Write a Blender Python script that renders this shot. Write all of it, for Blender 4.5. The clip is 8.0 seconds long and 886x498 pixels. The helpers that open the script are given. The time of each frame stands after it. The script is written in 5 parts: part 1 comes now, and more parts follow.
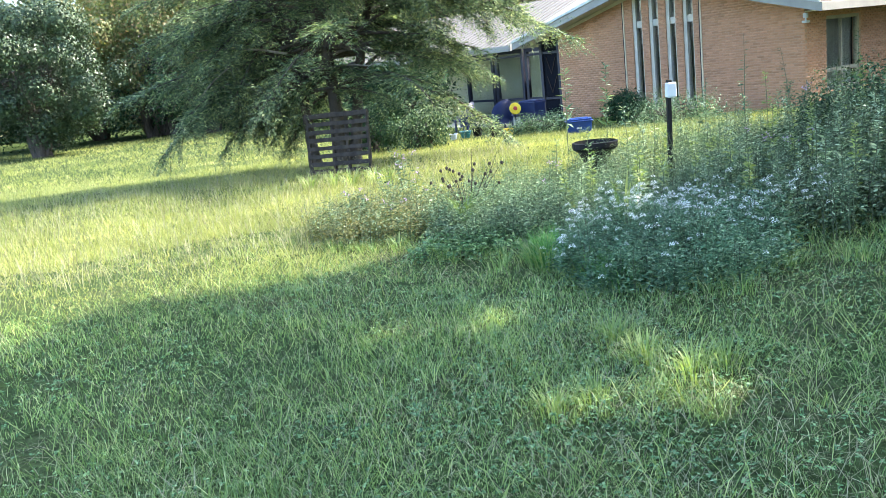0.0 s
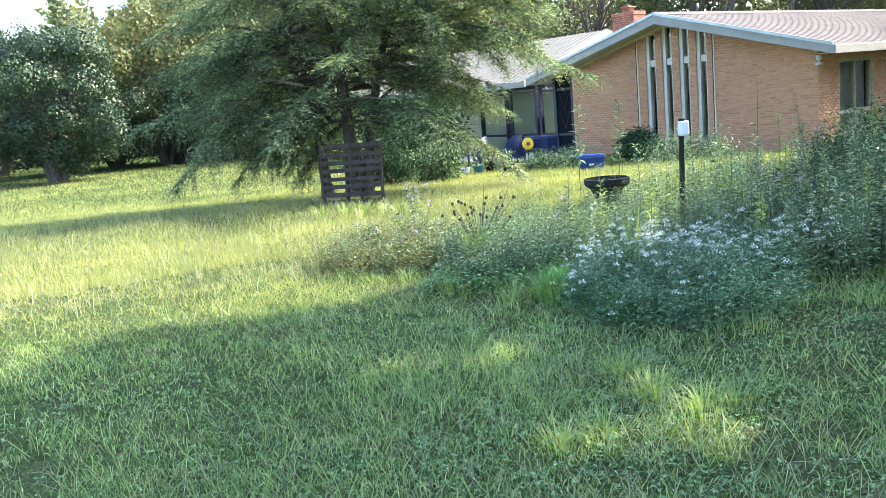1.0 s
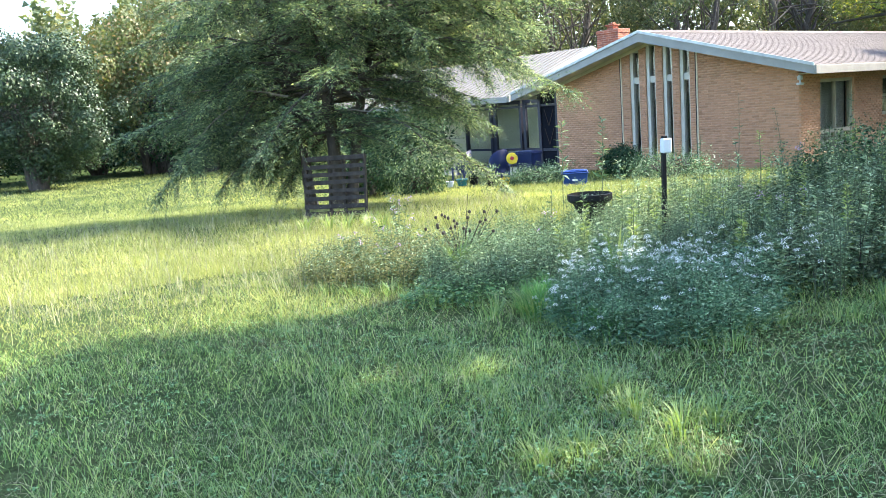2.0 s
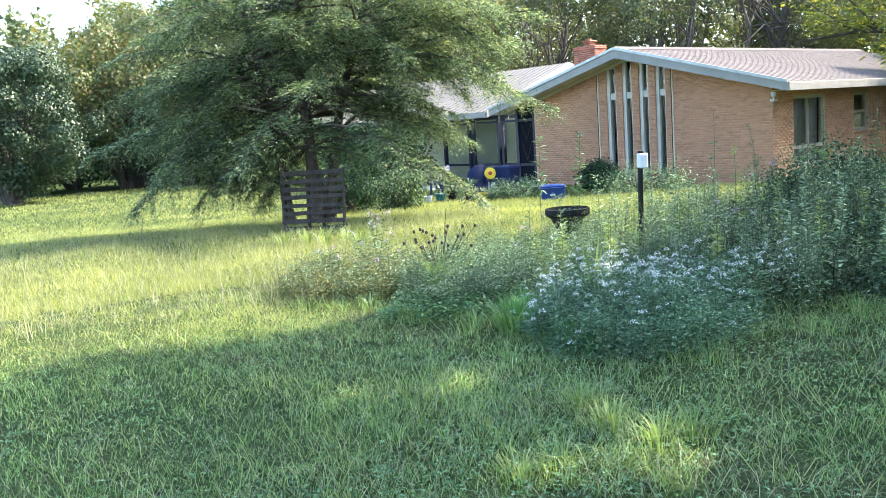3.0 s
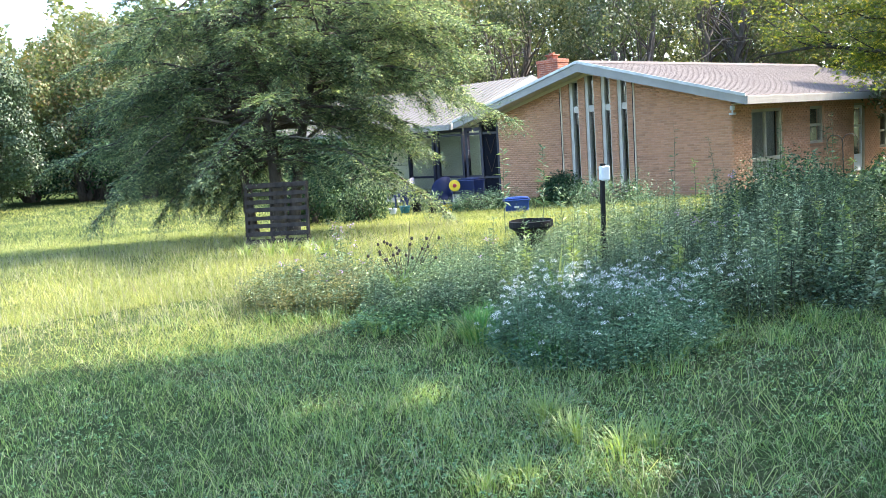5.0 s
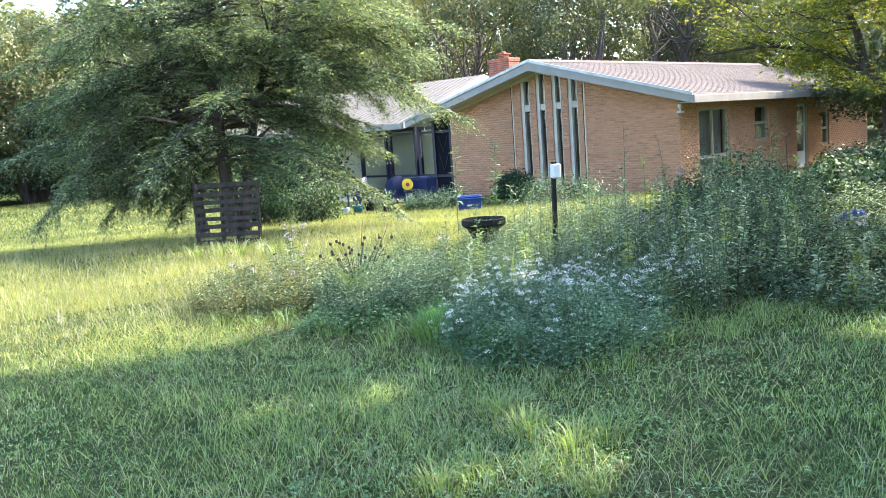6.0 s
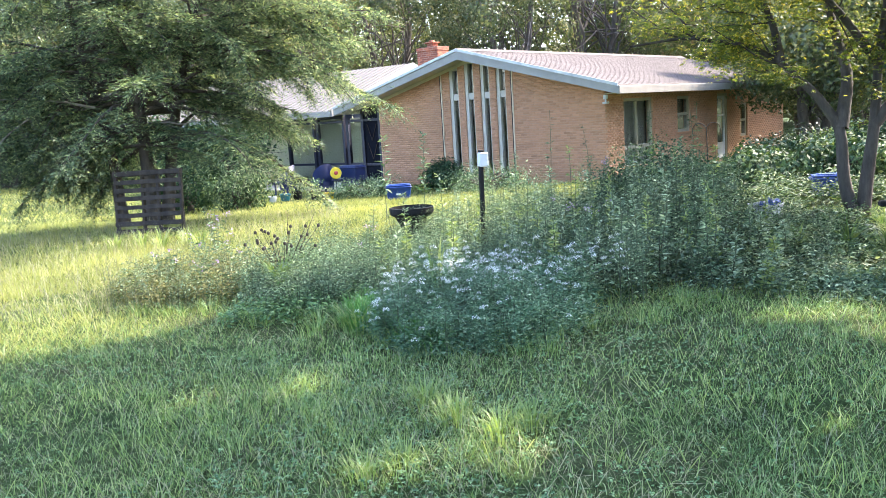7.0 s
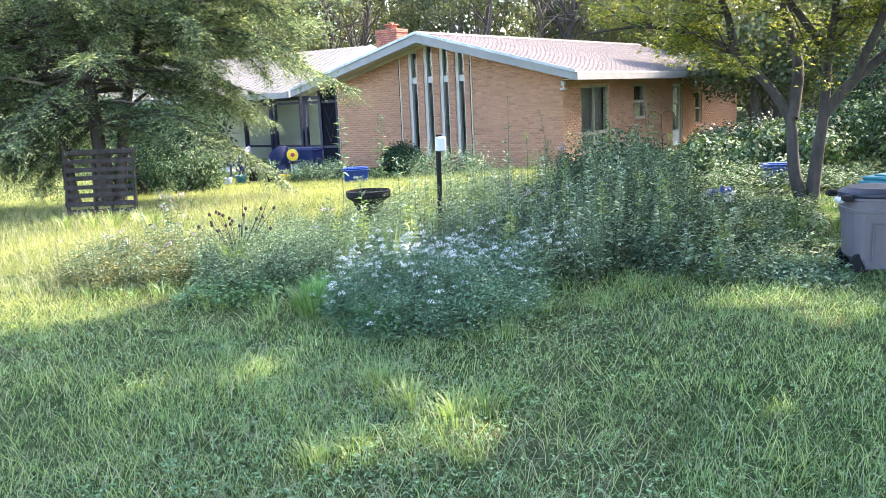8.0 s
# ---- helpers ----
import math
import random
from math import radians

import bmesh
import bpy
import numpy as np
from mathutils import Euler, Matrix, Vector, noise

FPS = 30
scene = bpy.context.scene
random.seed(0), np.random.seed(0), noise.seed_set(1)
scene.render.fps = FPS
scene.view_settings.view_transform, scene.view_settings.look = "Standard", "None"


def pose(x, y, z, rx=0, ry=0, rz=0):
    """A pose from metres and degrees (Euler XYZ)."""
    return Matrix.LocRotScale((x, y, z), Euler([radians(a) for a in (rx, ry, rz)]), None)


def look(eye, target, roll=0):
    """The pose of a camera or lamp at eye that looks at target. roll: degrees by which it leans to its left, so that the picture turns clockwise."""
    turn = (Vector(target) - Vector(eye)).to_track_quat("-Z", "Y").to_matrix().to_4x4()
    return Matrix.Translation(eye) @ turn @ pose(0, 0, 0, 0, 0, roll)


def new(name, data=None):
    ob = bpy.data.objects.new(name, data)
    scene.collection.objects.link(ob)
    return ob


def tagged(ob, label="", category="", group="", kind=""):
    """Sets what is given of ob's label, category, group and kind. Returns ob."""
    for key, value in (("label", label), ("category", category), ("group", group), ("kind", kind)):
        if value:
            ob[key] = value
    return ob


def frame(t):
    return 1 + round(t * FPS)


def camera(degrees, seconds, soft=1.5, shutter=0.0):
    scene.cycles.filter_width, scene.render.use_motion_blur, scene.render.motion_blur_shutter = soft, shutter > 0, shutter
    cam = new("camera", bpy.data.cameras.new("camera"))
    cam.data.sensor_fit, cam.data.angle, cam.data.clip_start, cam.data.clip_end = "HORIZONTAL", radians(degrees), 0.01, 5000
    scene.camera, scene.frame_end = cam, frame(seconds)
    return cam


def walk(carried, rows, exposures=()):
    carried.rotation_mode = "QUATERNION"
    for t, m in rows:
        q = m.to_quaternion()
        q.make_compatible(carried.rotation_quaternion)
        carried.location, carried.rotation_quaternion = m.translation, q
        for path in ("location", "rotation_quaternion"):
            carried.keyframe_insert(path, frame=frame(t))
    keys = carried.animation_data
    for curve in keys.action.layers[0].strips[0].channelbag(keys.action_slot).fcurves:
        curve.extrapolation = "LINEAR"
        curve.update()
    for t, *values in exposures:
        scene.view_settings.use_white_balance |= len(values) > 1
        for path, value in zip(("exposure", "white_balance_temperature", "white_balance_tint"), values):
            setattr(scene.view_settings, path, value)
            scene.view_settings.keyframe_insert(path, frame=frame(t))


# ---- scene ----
cam = camera(55.2, 8.0, soft=0.7)

# seconds, yaw, pitch, roll and place of a hand-held pan from one standing spot
PAN = [
    (0.0, -0.88, -12.22, 6.16, -0.006, 0.015, 0.000), (0.5, -0.03, -10.43, 5.55, -0.008, 0.008, 0.001),
    (1.0, 0.06, -9.89, 5.04, -0.006, 0.010, -0.002), (1.5, -0.36, -9.52, 4.53, -0.003, 0.010, -0.001),
    (3.0, -2.39, -8.18, 3.97, 0.000, 0.008, -0.004), (3.5, -3.00, -7.84, 3.99, 0.000, 0.002, 0.000),
    (4.0, -3.52, -7.63, 3.89, 0.001, 0.003, 0.002), (4.5, -3.94, -7.50, 3.83, 0.006, 0.006, -0.002),
    (6.0, -7.94, -7.81, 4.05, 0.018, 0.010, -0.006), (6.5, -10.22, -8.20, 4.01, 0.036, 0.026, -0.013),
    (7.0, -12.65, -8.85, 3.53, 0.045, 0.030, -0.019), (7.5, -14.43, -9.56, 3.01, 0.048, 0.022, -0.014),
    (8.0, -15.41, -10.09, 2.53, 0.051, 0.024, -0.015),
]
walk(cam, [(t, pose(x, y, 1.6 + z, 90 + p, r, w)) for t, w, p, r, x, y, z in PAN], exposures=[(0.0, 2.71, 6100.0, 8.0), (4.5, 2.66, 6100.0, 10.0), (6.5, 2.76, 6250.0, 14.0), (8.0, 2.95, 6200.0, 18.0)])

# ---- sky and sun ----
SUN_AZIMUTH, SUN_ELEVATION = 74.0, 42.0
world = bpy.data.worlds.new("world")
scene.world = world
world.use_nodes = True
sky_nodes = world.node_tree.nodes
sky = sky_nodes.new("ShaderNodeTexSky")
sky.sky_type = "NISHITA"
sky.sun_disc = False
sky.sun_elevation, sky.sun_rotation = radians(SUN_ELEVATION), radians(SUN_AZIMUTH)
sky.air_density, sky.dust_density, sky.ozone_density = 1.0, 2.0, 1.0
world.node_tree.links.new(sky.outputs[0], sky_nodes["Background"].inputs[0])
sky_nodes["Background"].inputs[1].default_value = 0.15
sun = new("sun", bpy.data.lights.new("sun", "SUN"))
sun.data.energy, sun.data.angle, sun.data.color = 2.9, radians(0.55), (1.0, 0.89, 0.70)
a, e = radians(SUN_AZIMUTH), radians(SUN_ELEVATION)
sun.matrix_world = look((30 * math.sin(a) * math.cos(e), 30 * math.cos(a) * math.cos(e), 30 * math.sin(e)), (0, 0, 0))

# ---- materials ----


def nodes_of(name):
    m = bpy.data.materials.new(name)
    m.use_nodes = True
    t = m.node_tree
    return m, t.nodes, t.links, t.nodes["Principled BSDF"]


def ramp(n, l, fac, stops):
    r = n.new("ShaderNodeValToRGB")
    el = r.color_ramp.elements
    while len(el) < len(stops):
        el.new(0.5)
    for k, (p, c) in zip(el, stops):
        k.position, k.color = p, (*c, 1)
    l.new(fac, r.inputs[0])
    return r.outputs[0]


def noise_out(n, l, scale, detail=4.0, rough=0.6, coord="Object", stretch=None):
    tc = n.new("ShaderNodeTexCoord")
    out = tc.outputs[coord]
    if stretch:
        mp = n.new("ShaderNodeMapping")
        mp.inputs["Scale"].default_value = stretch
        l.new(out, mp.inputs[0])
        out = mp.outputs[0]
    t = n.new("ShaderNodeTexNoise")
    t.inputs["Scale"].default_value, t.inputs["Detail"].default_value, t.inputs["Roughness"].default_value = scale, detail, rough
    l.new(out, t.inputs["Vector"])
    return t.outputs["Fac"]


def mix_col(n, l, fac, a, b, mode="MIX"):
    m = n.new("ShaderNodeMix")
    m.data_type, m.blend_type = "RGBA", mode
    for sock, v in ((m.inputs["Factor"], fac), (m.inputs["A"], a), (m.inputs["B"], b)):
        if isinstance(v, (tuple, list)):
            sock.default_value = (*v, 1)
        elif isinstance(v, (int, float)):
            sock.default_value = v
        else:
            l.new(v, sock)
    return m.outputs["Result"]


def bump(n, l, height, strength, dist, bsdf):
    b = n.new("ShaderNodeBump")
    b.inputs["Strength"].default_value, b.inputs["Distance"].default_value = strength, dist
    l.new(height, b.inputs["Height"])
    l.new(b.outputs[0], bsdf.inputs["Normal"])


def leaf_mat(name, dark, light, third=None, through_light=0.35, rough=0.45, patch=0.6, spec=0.4, warmth=(1.25, 1.2, 0.55)):
    """Leaves: every leaf its own shade, slow patches over the plant, light passing through the blade."""
    m, n, l, b = nodes_of(name)
    g = n.new("ShaderNodeNewGeometry")
    stops = [(0.0, dark), (0.75, light)] + ([(1.0, third)] if third else [])
    c = ramp(n, l, g.outputs["Random Per Island"], stops)
    slow = ramp(n, l, noise_out(n, l, patch, 3), [(0.3, (0.55, 0.62, 0.62)), (0.7, (1.25, 1.2, 1.1))])
    c = mix_col(n, l, 1.0, c, slow, "MULTIPLY")
    l.new(c, b.inputs["Base Color"])
    b.inputs["Roughness"].default_value = rough
    b.inputs["Specular IOR Level"].default_value = spec
    tr = n.new("ShaderNodeBsdfTranslucent")
    warm = mix_col(n, l, 1.0, c, warmth, "MULTIPLY")
    l.new(warm, tr.inputs[0])
    mx = n.new("ShaderNodeMixShader")
    mx.inputs[0].default_value = through_light
    l.new(b.outputs[0], mx.inputs[1])
    l.new(tr.outputs[0], mx.inputs[2])
    l.new(mx.outputs[0], n["Material Output"].inputs[0])
    return m


def plain_mat(name, col, rough=0.6, metal=0.0, vary=0.15, scale=6.0, relief=0.1, spec=0.5):
    m, n, l, b = nodes_of(name)
    f = noise_out(n, l, scale, 5)
    lo = tuple(max(0.0, v * (1 - vary)) for v in col)
    hi = tuple(min(1.0, v * (1 + vary)) for v in col)
    c = ramp(n, l, f, [(0.3, lo), (0.7, hi)])
    l.new(c, b.inputs["Base Color"])
    b.inputs["Roughness"].default_value, b.inputs["Metallic"].default_value = rough, metal
    b.inputs["Specular IOR Level"].default_value = spec
    if relief:
        bump(n, l, noise_out(n, l, scale * 8, 4), relief, 0.01, b)
    return m


def bark_mat(name, a, b_):
    m, n, l, b = nodes_of(name)
    f = noise_out(n, l, 9, 6, 0.65, stretch=(1, 1, 0.25))
    l.new(ramp(n, l, f, [(0.3, a), (0.7, b_)]), b.inputs["Base Color"])
    b.inputs["Roughness"].default_value = 0.9
    bump(n, l, f, 0.7, 0.03, b)
    return m


def brick_mat(name, warm):
    """Fired clay, every brick a shade of its own, with slow weathering over the wall."""
    m, n, l, b = nodes_of(name)
    oi, g = n.new("ShaderNodeObjectInfo"), n.new("ShaderNodeNewGeometry")
    add = n.new("ShaderNodeMath")
    add.operation = "ADD"
    l.new(oi.outputs["Random"], add.inputs[0])
    l.new(g.outputs["Random Per Island"], add.inputs[1])
    fr = n.new("ShaderNodeMath")
    fr.operation = "FRACT"
    l.new(add.outputs[0], fr.inputs[0])
    c = ramp(n, l, fr.outputs[0], [(0.0, tuple(v * 0.84 for v in warm)), (0.2, tuple(v * 0.95 for v in warm)), (0.8, tuple(v * 1.05 for v in warm)), (1.0, (warm[0] * 1.1, warm[1] * 1.13, warm[2] * 1.16))])
    st = ramp(n, l, noise_out(n, l, 0.8, 4), [(0.3, (0.88, 0.87, 0.87)), (0.7, (1.08, 1.07, 1.05))])
    c = mix_col(n, l, 1.0, c, st, "MULTIPLY")
    gr = noise_out(n, l, 60, 5)
    c = mix_col(n, l, 1.0, c, ramp(n, l, gr, [(0.3, (0.88, 0.87, 0.86)), (0.7, (1.08, 1.08, 1.08))]), "MULTIPLY")
    l.new(c, b.inputs["Base Color"])
    b.inputs["Roughness"].default_value = 0.85
    bump(n, l, gr, 0.35, 0.004, b)
    return m


def stack_mat(name):
    """Small red bricks with pale joints and dark, burnt ones among them."""
    m, n, l, b = nodes_of(name)
    tc = n.new("ShaderNodeTexCoord")
    sep = n.new("ShaderNodeSeparateXYZ")
    l.new(tc.outputs["Object"], sep.inputs[0])
    add = n.new("ShaderNodeMath")
    l.new(sep.outputs[0], add.inputs[0])
    l.new(sep.outputs[1], add.inputs[1])
    com = n.new("ShaderNodeCombineXYZ")
    l.new(add.outputs[0], com.inputs[0])
    l.new(sep.outputs[2], com.inputs[1])
    bt = n.new("ShaderNodeTexBrick")
    for k, v in (("Scale", 1.0), ("Mortar Size", 0.006), ("Brick Width", 0.203), ("Row Height", 0.068)):
        bt.inputs[k].default_value = v
    bt.inputs["Color1"].default_value, bt.inputs["Color2"].default_value, bt.inputs["Mortar"].default_value = (0.46, 0.14, 0.07, 1), (0.25, 0.085, 0.055, 1), (0.42, 0.28, 0.2, 1)
    l.new(com.outputs[0], bt.inputs["Vector"])
    st = ramp(n, l, noise_out(n, l, 3.0, 5), [(0.3, (0.7, 0.66, 0.64)), (0.7, (1.1, 1.08, 1.05))])
    l.new(mix_col(n, l, 1.0, bt.outputs["Color"], st, "MULTIPLY"), b.inputs["Base Color"])
    b.inputs["Roughness"].default_value = 0.9
    bump(n, l, bt.outputs["Fac"], -0.5, 0.008, b)
    return m


def glass_mat(name, tint=(0.8, 0.85, 0.85)):
    m, n, l, b = nodes_of(name)
    b.inputs["Base Color"].default_value = (*tint, 1)
    b.inputs["Roughness"].default_value = 0.03
    b.inputs["Transmission Weight"].default_value = 1.0
    b.inputs["IOR"].default_value = 1.45
    return m


def soil_mat():
    m, n, l, b = nodes_of("lawn_soil")
    f = noise_out(n, l, 0.9, 6)
    g = noise_out(n, l, 30, 5)
    c1 = ramp(n, l, f, [(0.25, (0.03, 0.052, 0.018)), (0.5, (0.045, 0.07, 0.024)), (0.75, (0.07, 0.08, 0.036))])
    c2 = ramp(n, l, g, [(0.35, (0.45, 0.42, 0.38)), (0.65, (1.3, 1.3, 1.2))])
    l.new(mix_col(n, l, 1.0, c1, c2, "MULTIPLY"), b.inputs["Base Color"])
    b.inputs["Roughness"].default_value = 0.95
    b.inputs["Specular IOR Level"].default_value = 0.05
    bump(n, l, g, 0.6, 0.03, b)
    return m


M_SOIL = soil_mat()
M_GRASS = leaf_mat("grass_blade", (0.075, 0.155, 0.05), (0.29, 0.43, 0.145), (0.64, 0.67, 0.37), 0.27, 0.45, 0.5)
# paler, yellower grass for the open lawn: sunlight is put into its colour
M_LAWN_LIT = leaf_mat("sunlit_lawn_blade", (0.215, 0.26, 0.09), (0.36, 0.385, 0.155), (0.55, 0.52, 0.30), 0.45, 0.5, 0.35)
M_CLOVER = leaf_mat("clover_leaf", (0.04, 0.12, 0.05), (0.19, 0.35, 0.155), (0.4, 0.54, 0.3), 0.3, 0.5, 0.8)
M_STRAW = leaf_mat("dry_stem", (0.22, 0.20, 0.12), (0.42, 0.40, 0.28), None, 0.2, 0.7, 1.0)
M_WEED = leaf_mat("weed_leaf", (0.024, 0.06, 0.036), (0.155, 0.25, 0.15), (0.46, 0.58, 0.4), 0.22, 0.55, 0.9, 0.25)
M_WEED_DARK = leaf_mat("dark_weed_leaf", (0.018, 0.042, 0.022), (0.085, 0.15, 0.075), (0.3, 0.38, 0.2), 0.18, 0.6, 0.7, 0.2)
M_WEED_PALE = leaf_mat("pale_weed_leaf", (0.045, 0.10, 0.06), (0.235, 0.34, 0.205), (0.54, 0.64, 0.44), 0.3, 0.45, 0.9)
M_RUSSET = leaf_mat("russet_weed_leaf", (0.12, 0.12, 0.05), (0.20, 0.22, 0.09), (0.32, 0.28, 0.15), 0.3, 0.55, 1.0)
M_STRAP = leaf_mat("strap_leaf", (0.09, 0.17, 0.045), (0.19, 0.29, 0.09), (0.3, 0.36, 0.14), 0.35, 0.35, 1.0)
# brightened blades: the light of sun flecks is put into the colour
M_TUFT_LIT = leaf_mat("sunlit_tuft_blade", (0.15, 0.24, 0.075), (0.31, 0.42, 0.15), (0.48, 0.53, 0.27), 0.4, 0.4, 1.5)
M_BONESET = leaf_mat("bluish_leaf", (0.026, 0.08, 0.046), (0.165, 0.30, 0.175), (0.42, 0.56, 0.39), 0.18, 0.55, 0.8, 0.25)
M_LIME = leaf_mat("lime_leaf", (0.17, 0.25, 0.08), (0.32, 0.42, 0.16), (0.48, 0.54, 0.26), 0.45, 0.45, 1.0)
M_FRESH = leaf_mat("fresh_grass_blade", (0.05, 0.17, 0.04), (0.13, 0.33, 0.09), (0.26, 0.46, 0.15), 0.35, 0.4, 1.2)
M_SPIRE = leaf_mat("silvery_weed_leaf", (0.16, 0.25, 0.17), (0.38, 0.5, 0.36), (0.58, 0.68, 0.5), 0.25, 0.5, 1.0)
M_HEMLOCK = leaf_mat("hemlock_spray", (0.042, 0.08, 0.056), (0.21, 0.28, 0.165), (0.5, 0.54, 0.3), 0.45, 0.5, 0.8, 0.3, (1.2, 1.2, 0.7))
M_HOLLY = leaf_mat("holly_leaf", (0.02, 0.042, 0.022), (0.05, 0.082, 0.04), (0.13, 0.165, 0.085), 0.1, 0.42, 0.4, 0.32)
M_AUTUMN = leaf_mat("turning_leaf", (0.08, 0.115, 0.045), (0.19, 0.21, 0.09), (0.30, 0.20, 0.12), 0.35, 0.5, 0.3)
M_FOREST = leaf_mat("forest_leaf", (0.07, 0.10, 0.055), (0.17, 0.20, 0.105), (0.32, 0.30, 0.16), 0.35, 0.5, 0.15)
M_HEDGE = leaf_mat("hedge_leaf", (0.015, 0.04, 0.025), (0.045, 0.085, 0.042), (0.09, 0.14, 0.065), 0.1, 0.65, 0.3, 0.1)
M_MAPLE = leaf_mat("maple_leaf", (0.065, 0.11, 0.03), (0.19, 0.24, 0.055), (0.6, 0.5, 0.09), 0.52, 0.5, 0.6)
M_BARK = bark_mat("grey_bark", (0.055, 0.045, 0.038), (0.16, 0.135, 0.115))
M_BARK_MAPLE = bark_mat("maple_bark", (0.022, 0.019, 0.016), (0.085, 0.072, 0.062))
M_BARK_PALE = bark_mat("pale_dead_bark", (0.16, 0.135, 0.115), (0.34, 0.30, 0.26))
M_BARK_DARK = bark_mat("dark_bark", (0.03, 0.024, 0.02), (0.10, 0.08, 0.065))
M_STEM = plain_mat("brown_green_stem", (0.085, 0.11, 0.055), 0.7, vary=0.4)
M_DARKSTEM = plain_mat("dark_stem", (0.03, 0.022, 0.018), 0.8, vary=0.4)
M_BRICK = brick_mat("tan_brick", (0.52, 0.275, 0.16))
M_MORTAR = plain_mat("pinkish_mortar", (0.46, 0.28, 0.185), 0.95, vary=0.15, scale=4, relief=0.3)
M_BRICK_STACK = stack_mat("stack_brick")
M_TRIM = plain_mat("grey_green_paint", (0.285, 0.27, 0.245), 0.5, vary=0.12, scale=2.5, relief=0.05)
M_CREAM = plain_mat("cream_paint", (0.66, 0.58, 0.42), 0.6, vary=0.1, scale=3, relief=0.05)
M_ROOF = plain_mat("metal_roofing", (0.125, 0.106, 0.1), 0.85, 0.0, vary=0.14, scale=1.2, relief=0.06, spec=0.15)
M_NAVY = plain_mat("navy_frame_paint", (0.012, 0.013, 0.03), 0.45, vary=0.2)
M_WALL_CREAM = plain_mat("cream_siding", (0.55, 0.52, 0.36), 0.7, vary=0.1, scale=1.5)
# darker copy of the blue plastic, with the patio shade put into its colour
M_BLUE_SHADED = plain_mat("shaded_blue_plastic", (0.008, 0.02, 0.09), 0.45, vary=0.15, scale=4, relief=0.03)
M_BLUE = plain_mat("blue_plastic", (0.01, 0.045, 0.22), 0.35, vary=0.15, scale=4, relief=0.03)
M_TEAL = plain_mat("teal_plastic", (0.022, 0.15, 0.18), 0.4, vary=0.1, relief=0.03)
M_YELLOW = plain_mat("yellow_plastic", (0.75, 0.55, 0.02), 0.4, vary=0.1, relief=0.03)
M_BLACK = plain_mat("black_rubber", (0.010, 0.010, 0.011), 0.7, vary=0.3, relief=0.1, spec=0.2)
M_BIN = plain_mat("faded_grey_plastic", (0.11, 0.098, 0.105), 0.5, vary=0.14, scale=3.5, relief=0.05)
M_LID = plain_mat("dark_lid_plastic", (0.020, 0.024, 0.038), 0.4, vary=0.2, relief=0.04)
M_RED = plain_mat("red_plastic", (0.42, 0.03, 0.04), 0.45, vary=0.15)
M_WHITE = plain_mat("white_plastic", (0.58, 0.60, 0.64), 0.4, vary=0.06, scale=4, relief=0.03)
M_FLOWER = plain_mat("white_floret", (0.66, 0.69, 0.64), 0.8, vary=0.12, scale=40, relief=0.3)
M_PINK = plain_mat("mauve_petal", (0.48, 0.33, 0.52), 0.7, vary=0.2, scale=30, relief=0.2)
M_IRON = plain_mat("rusted_iron", (0.035, 0.02, 0.014), 0.75, 0.3, vary=0.4, scale=20, relief=0.3)
M_WOOD = bark_mat("weathered_pallet_wood", (0.014, 0.011, 0.010), (0.056, 0.045, 0.039))
M_GALV = plain_mat("galvanised_metal", (0.42, 0.44, 0.45), 0.4, 0.5, vary=0.2, scale=5)
M_SLAB = plain_mat("patio_concrete", (0.30, 0.29, 0.27), 0.9, vary=0.2, scale=3, relief=0.3)
M_GLASS = glass_mat("window_glass")
M_SCREEN = plain_mat("dark_screen", (0.008, 0.009, 0.014), 0.9, vary=0.25, scale=30, relief=0.1, spec=0.1)
M_SASH = plain_mat("pale_sash_paint", (0.50, 0.47, 0.41), 0.5, vary=0.12, scale=3, relief=0.05)
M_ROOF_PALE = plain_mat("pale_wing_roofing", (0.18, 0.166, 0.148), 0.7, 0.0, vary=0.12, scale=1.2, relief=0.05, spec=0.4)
M_ROOM_DIMMED = plain_mat("darkened_room_wall", (0.05, 0.05, 0.05), 0.9, vary=0.1, relief=0)
M_FRAME = plain_mat("weathered_cream_frame", (0.36, 0.325, 0.245), 0.6, vary=0.15, scale=3, relief=0.05)
M_CURTAIN = plain_mat("pale_curtain", (0.78, 0.75, 0.68), 0.9, vary=0.15, scale=8)

# ---- building blocks ----
def mesh_object(name, me, material, parent=None, label=""):
    if material:
        me.materials.append(material)
    ob = new(name, me)
    if parent:
        ob.parent = parent
    if label:
        ob["label"] = label
    return ob


def part(name, bm, material, parent=None, label="", smooth=False):
    me = bpy.data.meshes.new(name)
    bmesh.ops.recalc_face_normals(bm, faces=bm.faces)
    if smooth:
        for f in bm.faces:
            f.smooth = True
    bm.to_mesh(me)
    bm.free()
    return mesh_object(name, me, material, parent, label)


def thing(name, m, label, category, group="", kind=""):
    ob = new(name)
    ob.matrix_basis = m
    return tagged(ob, label, category, group, kind)


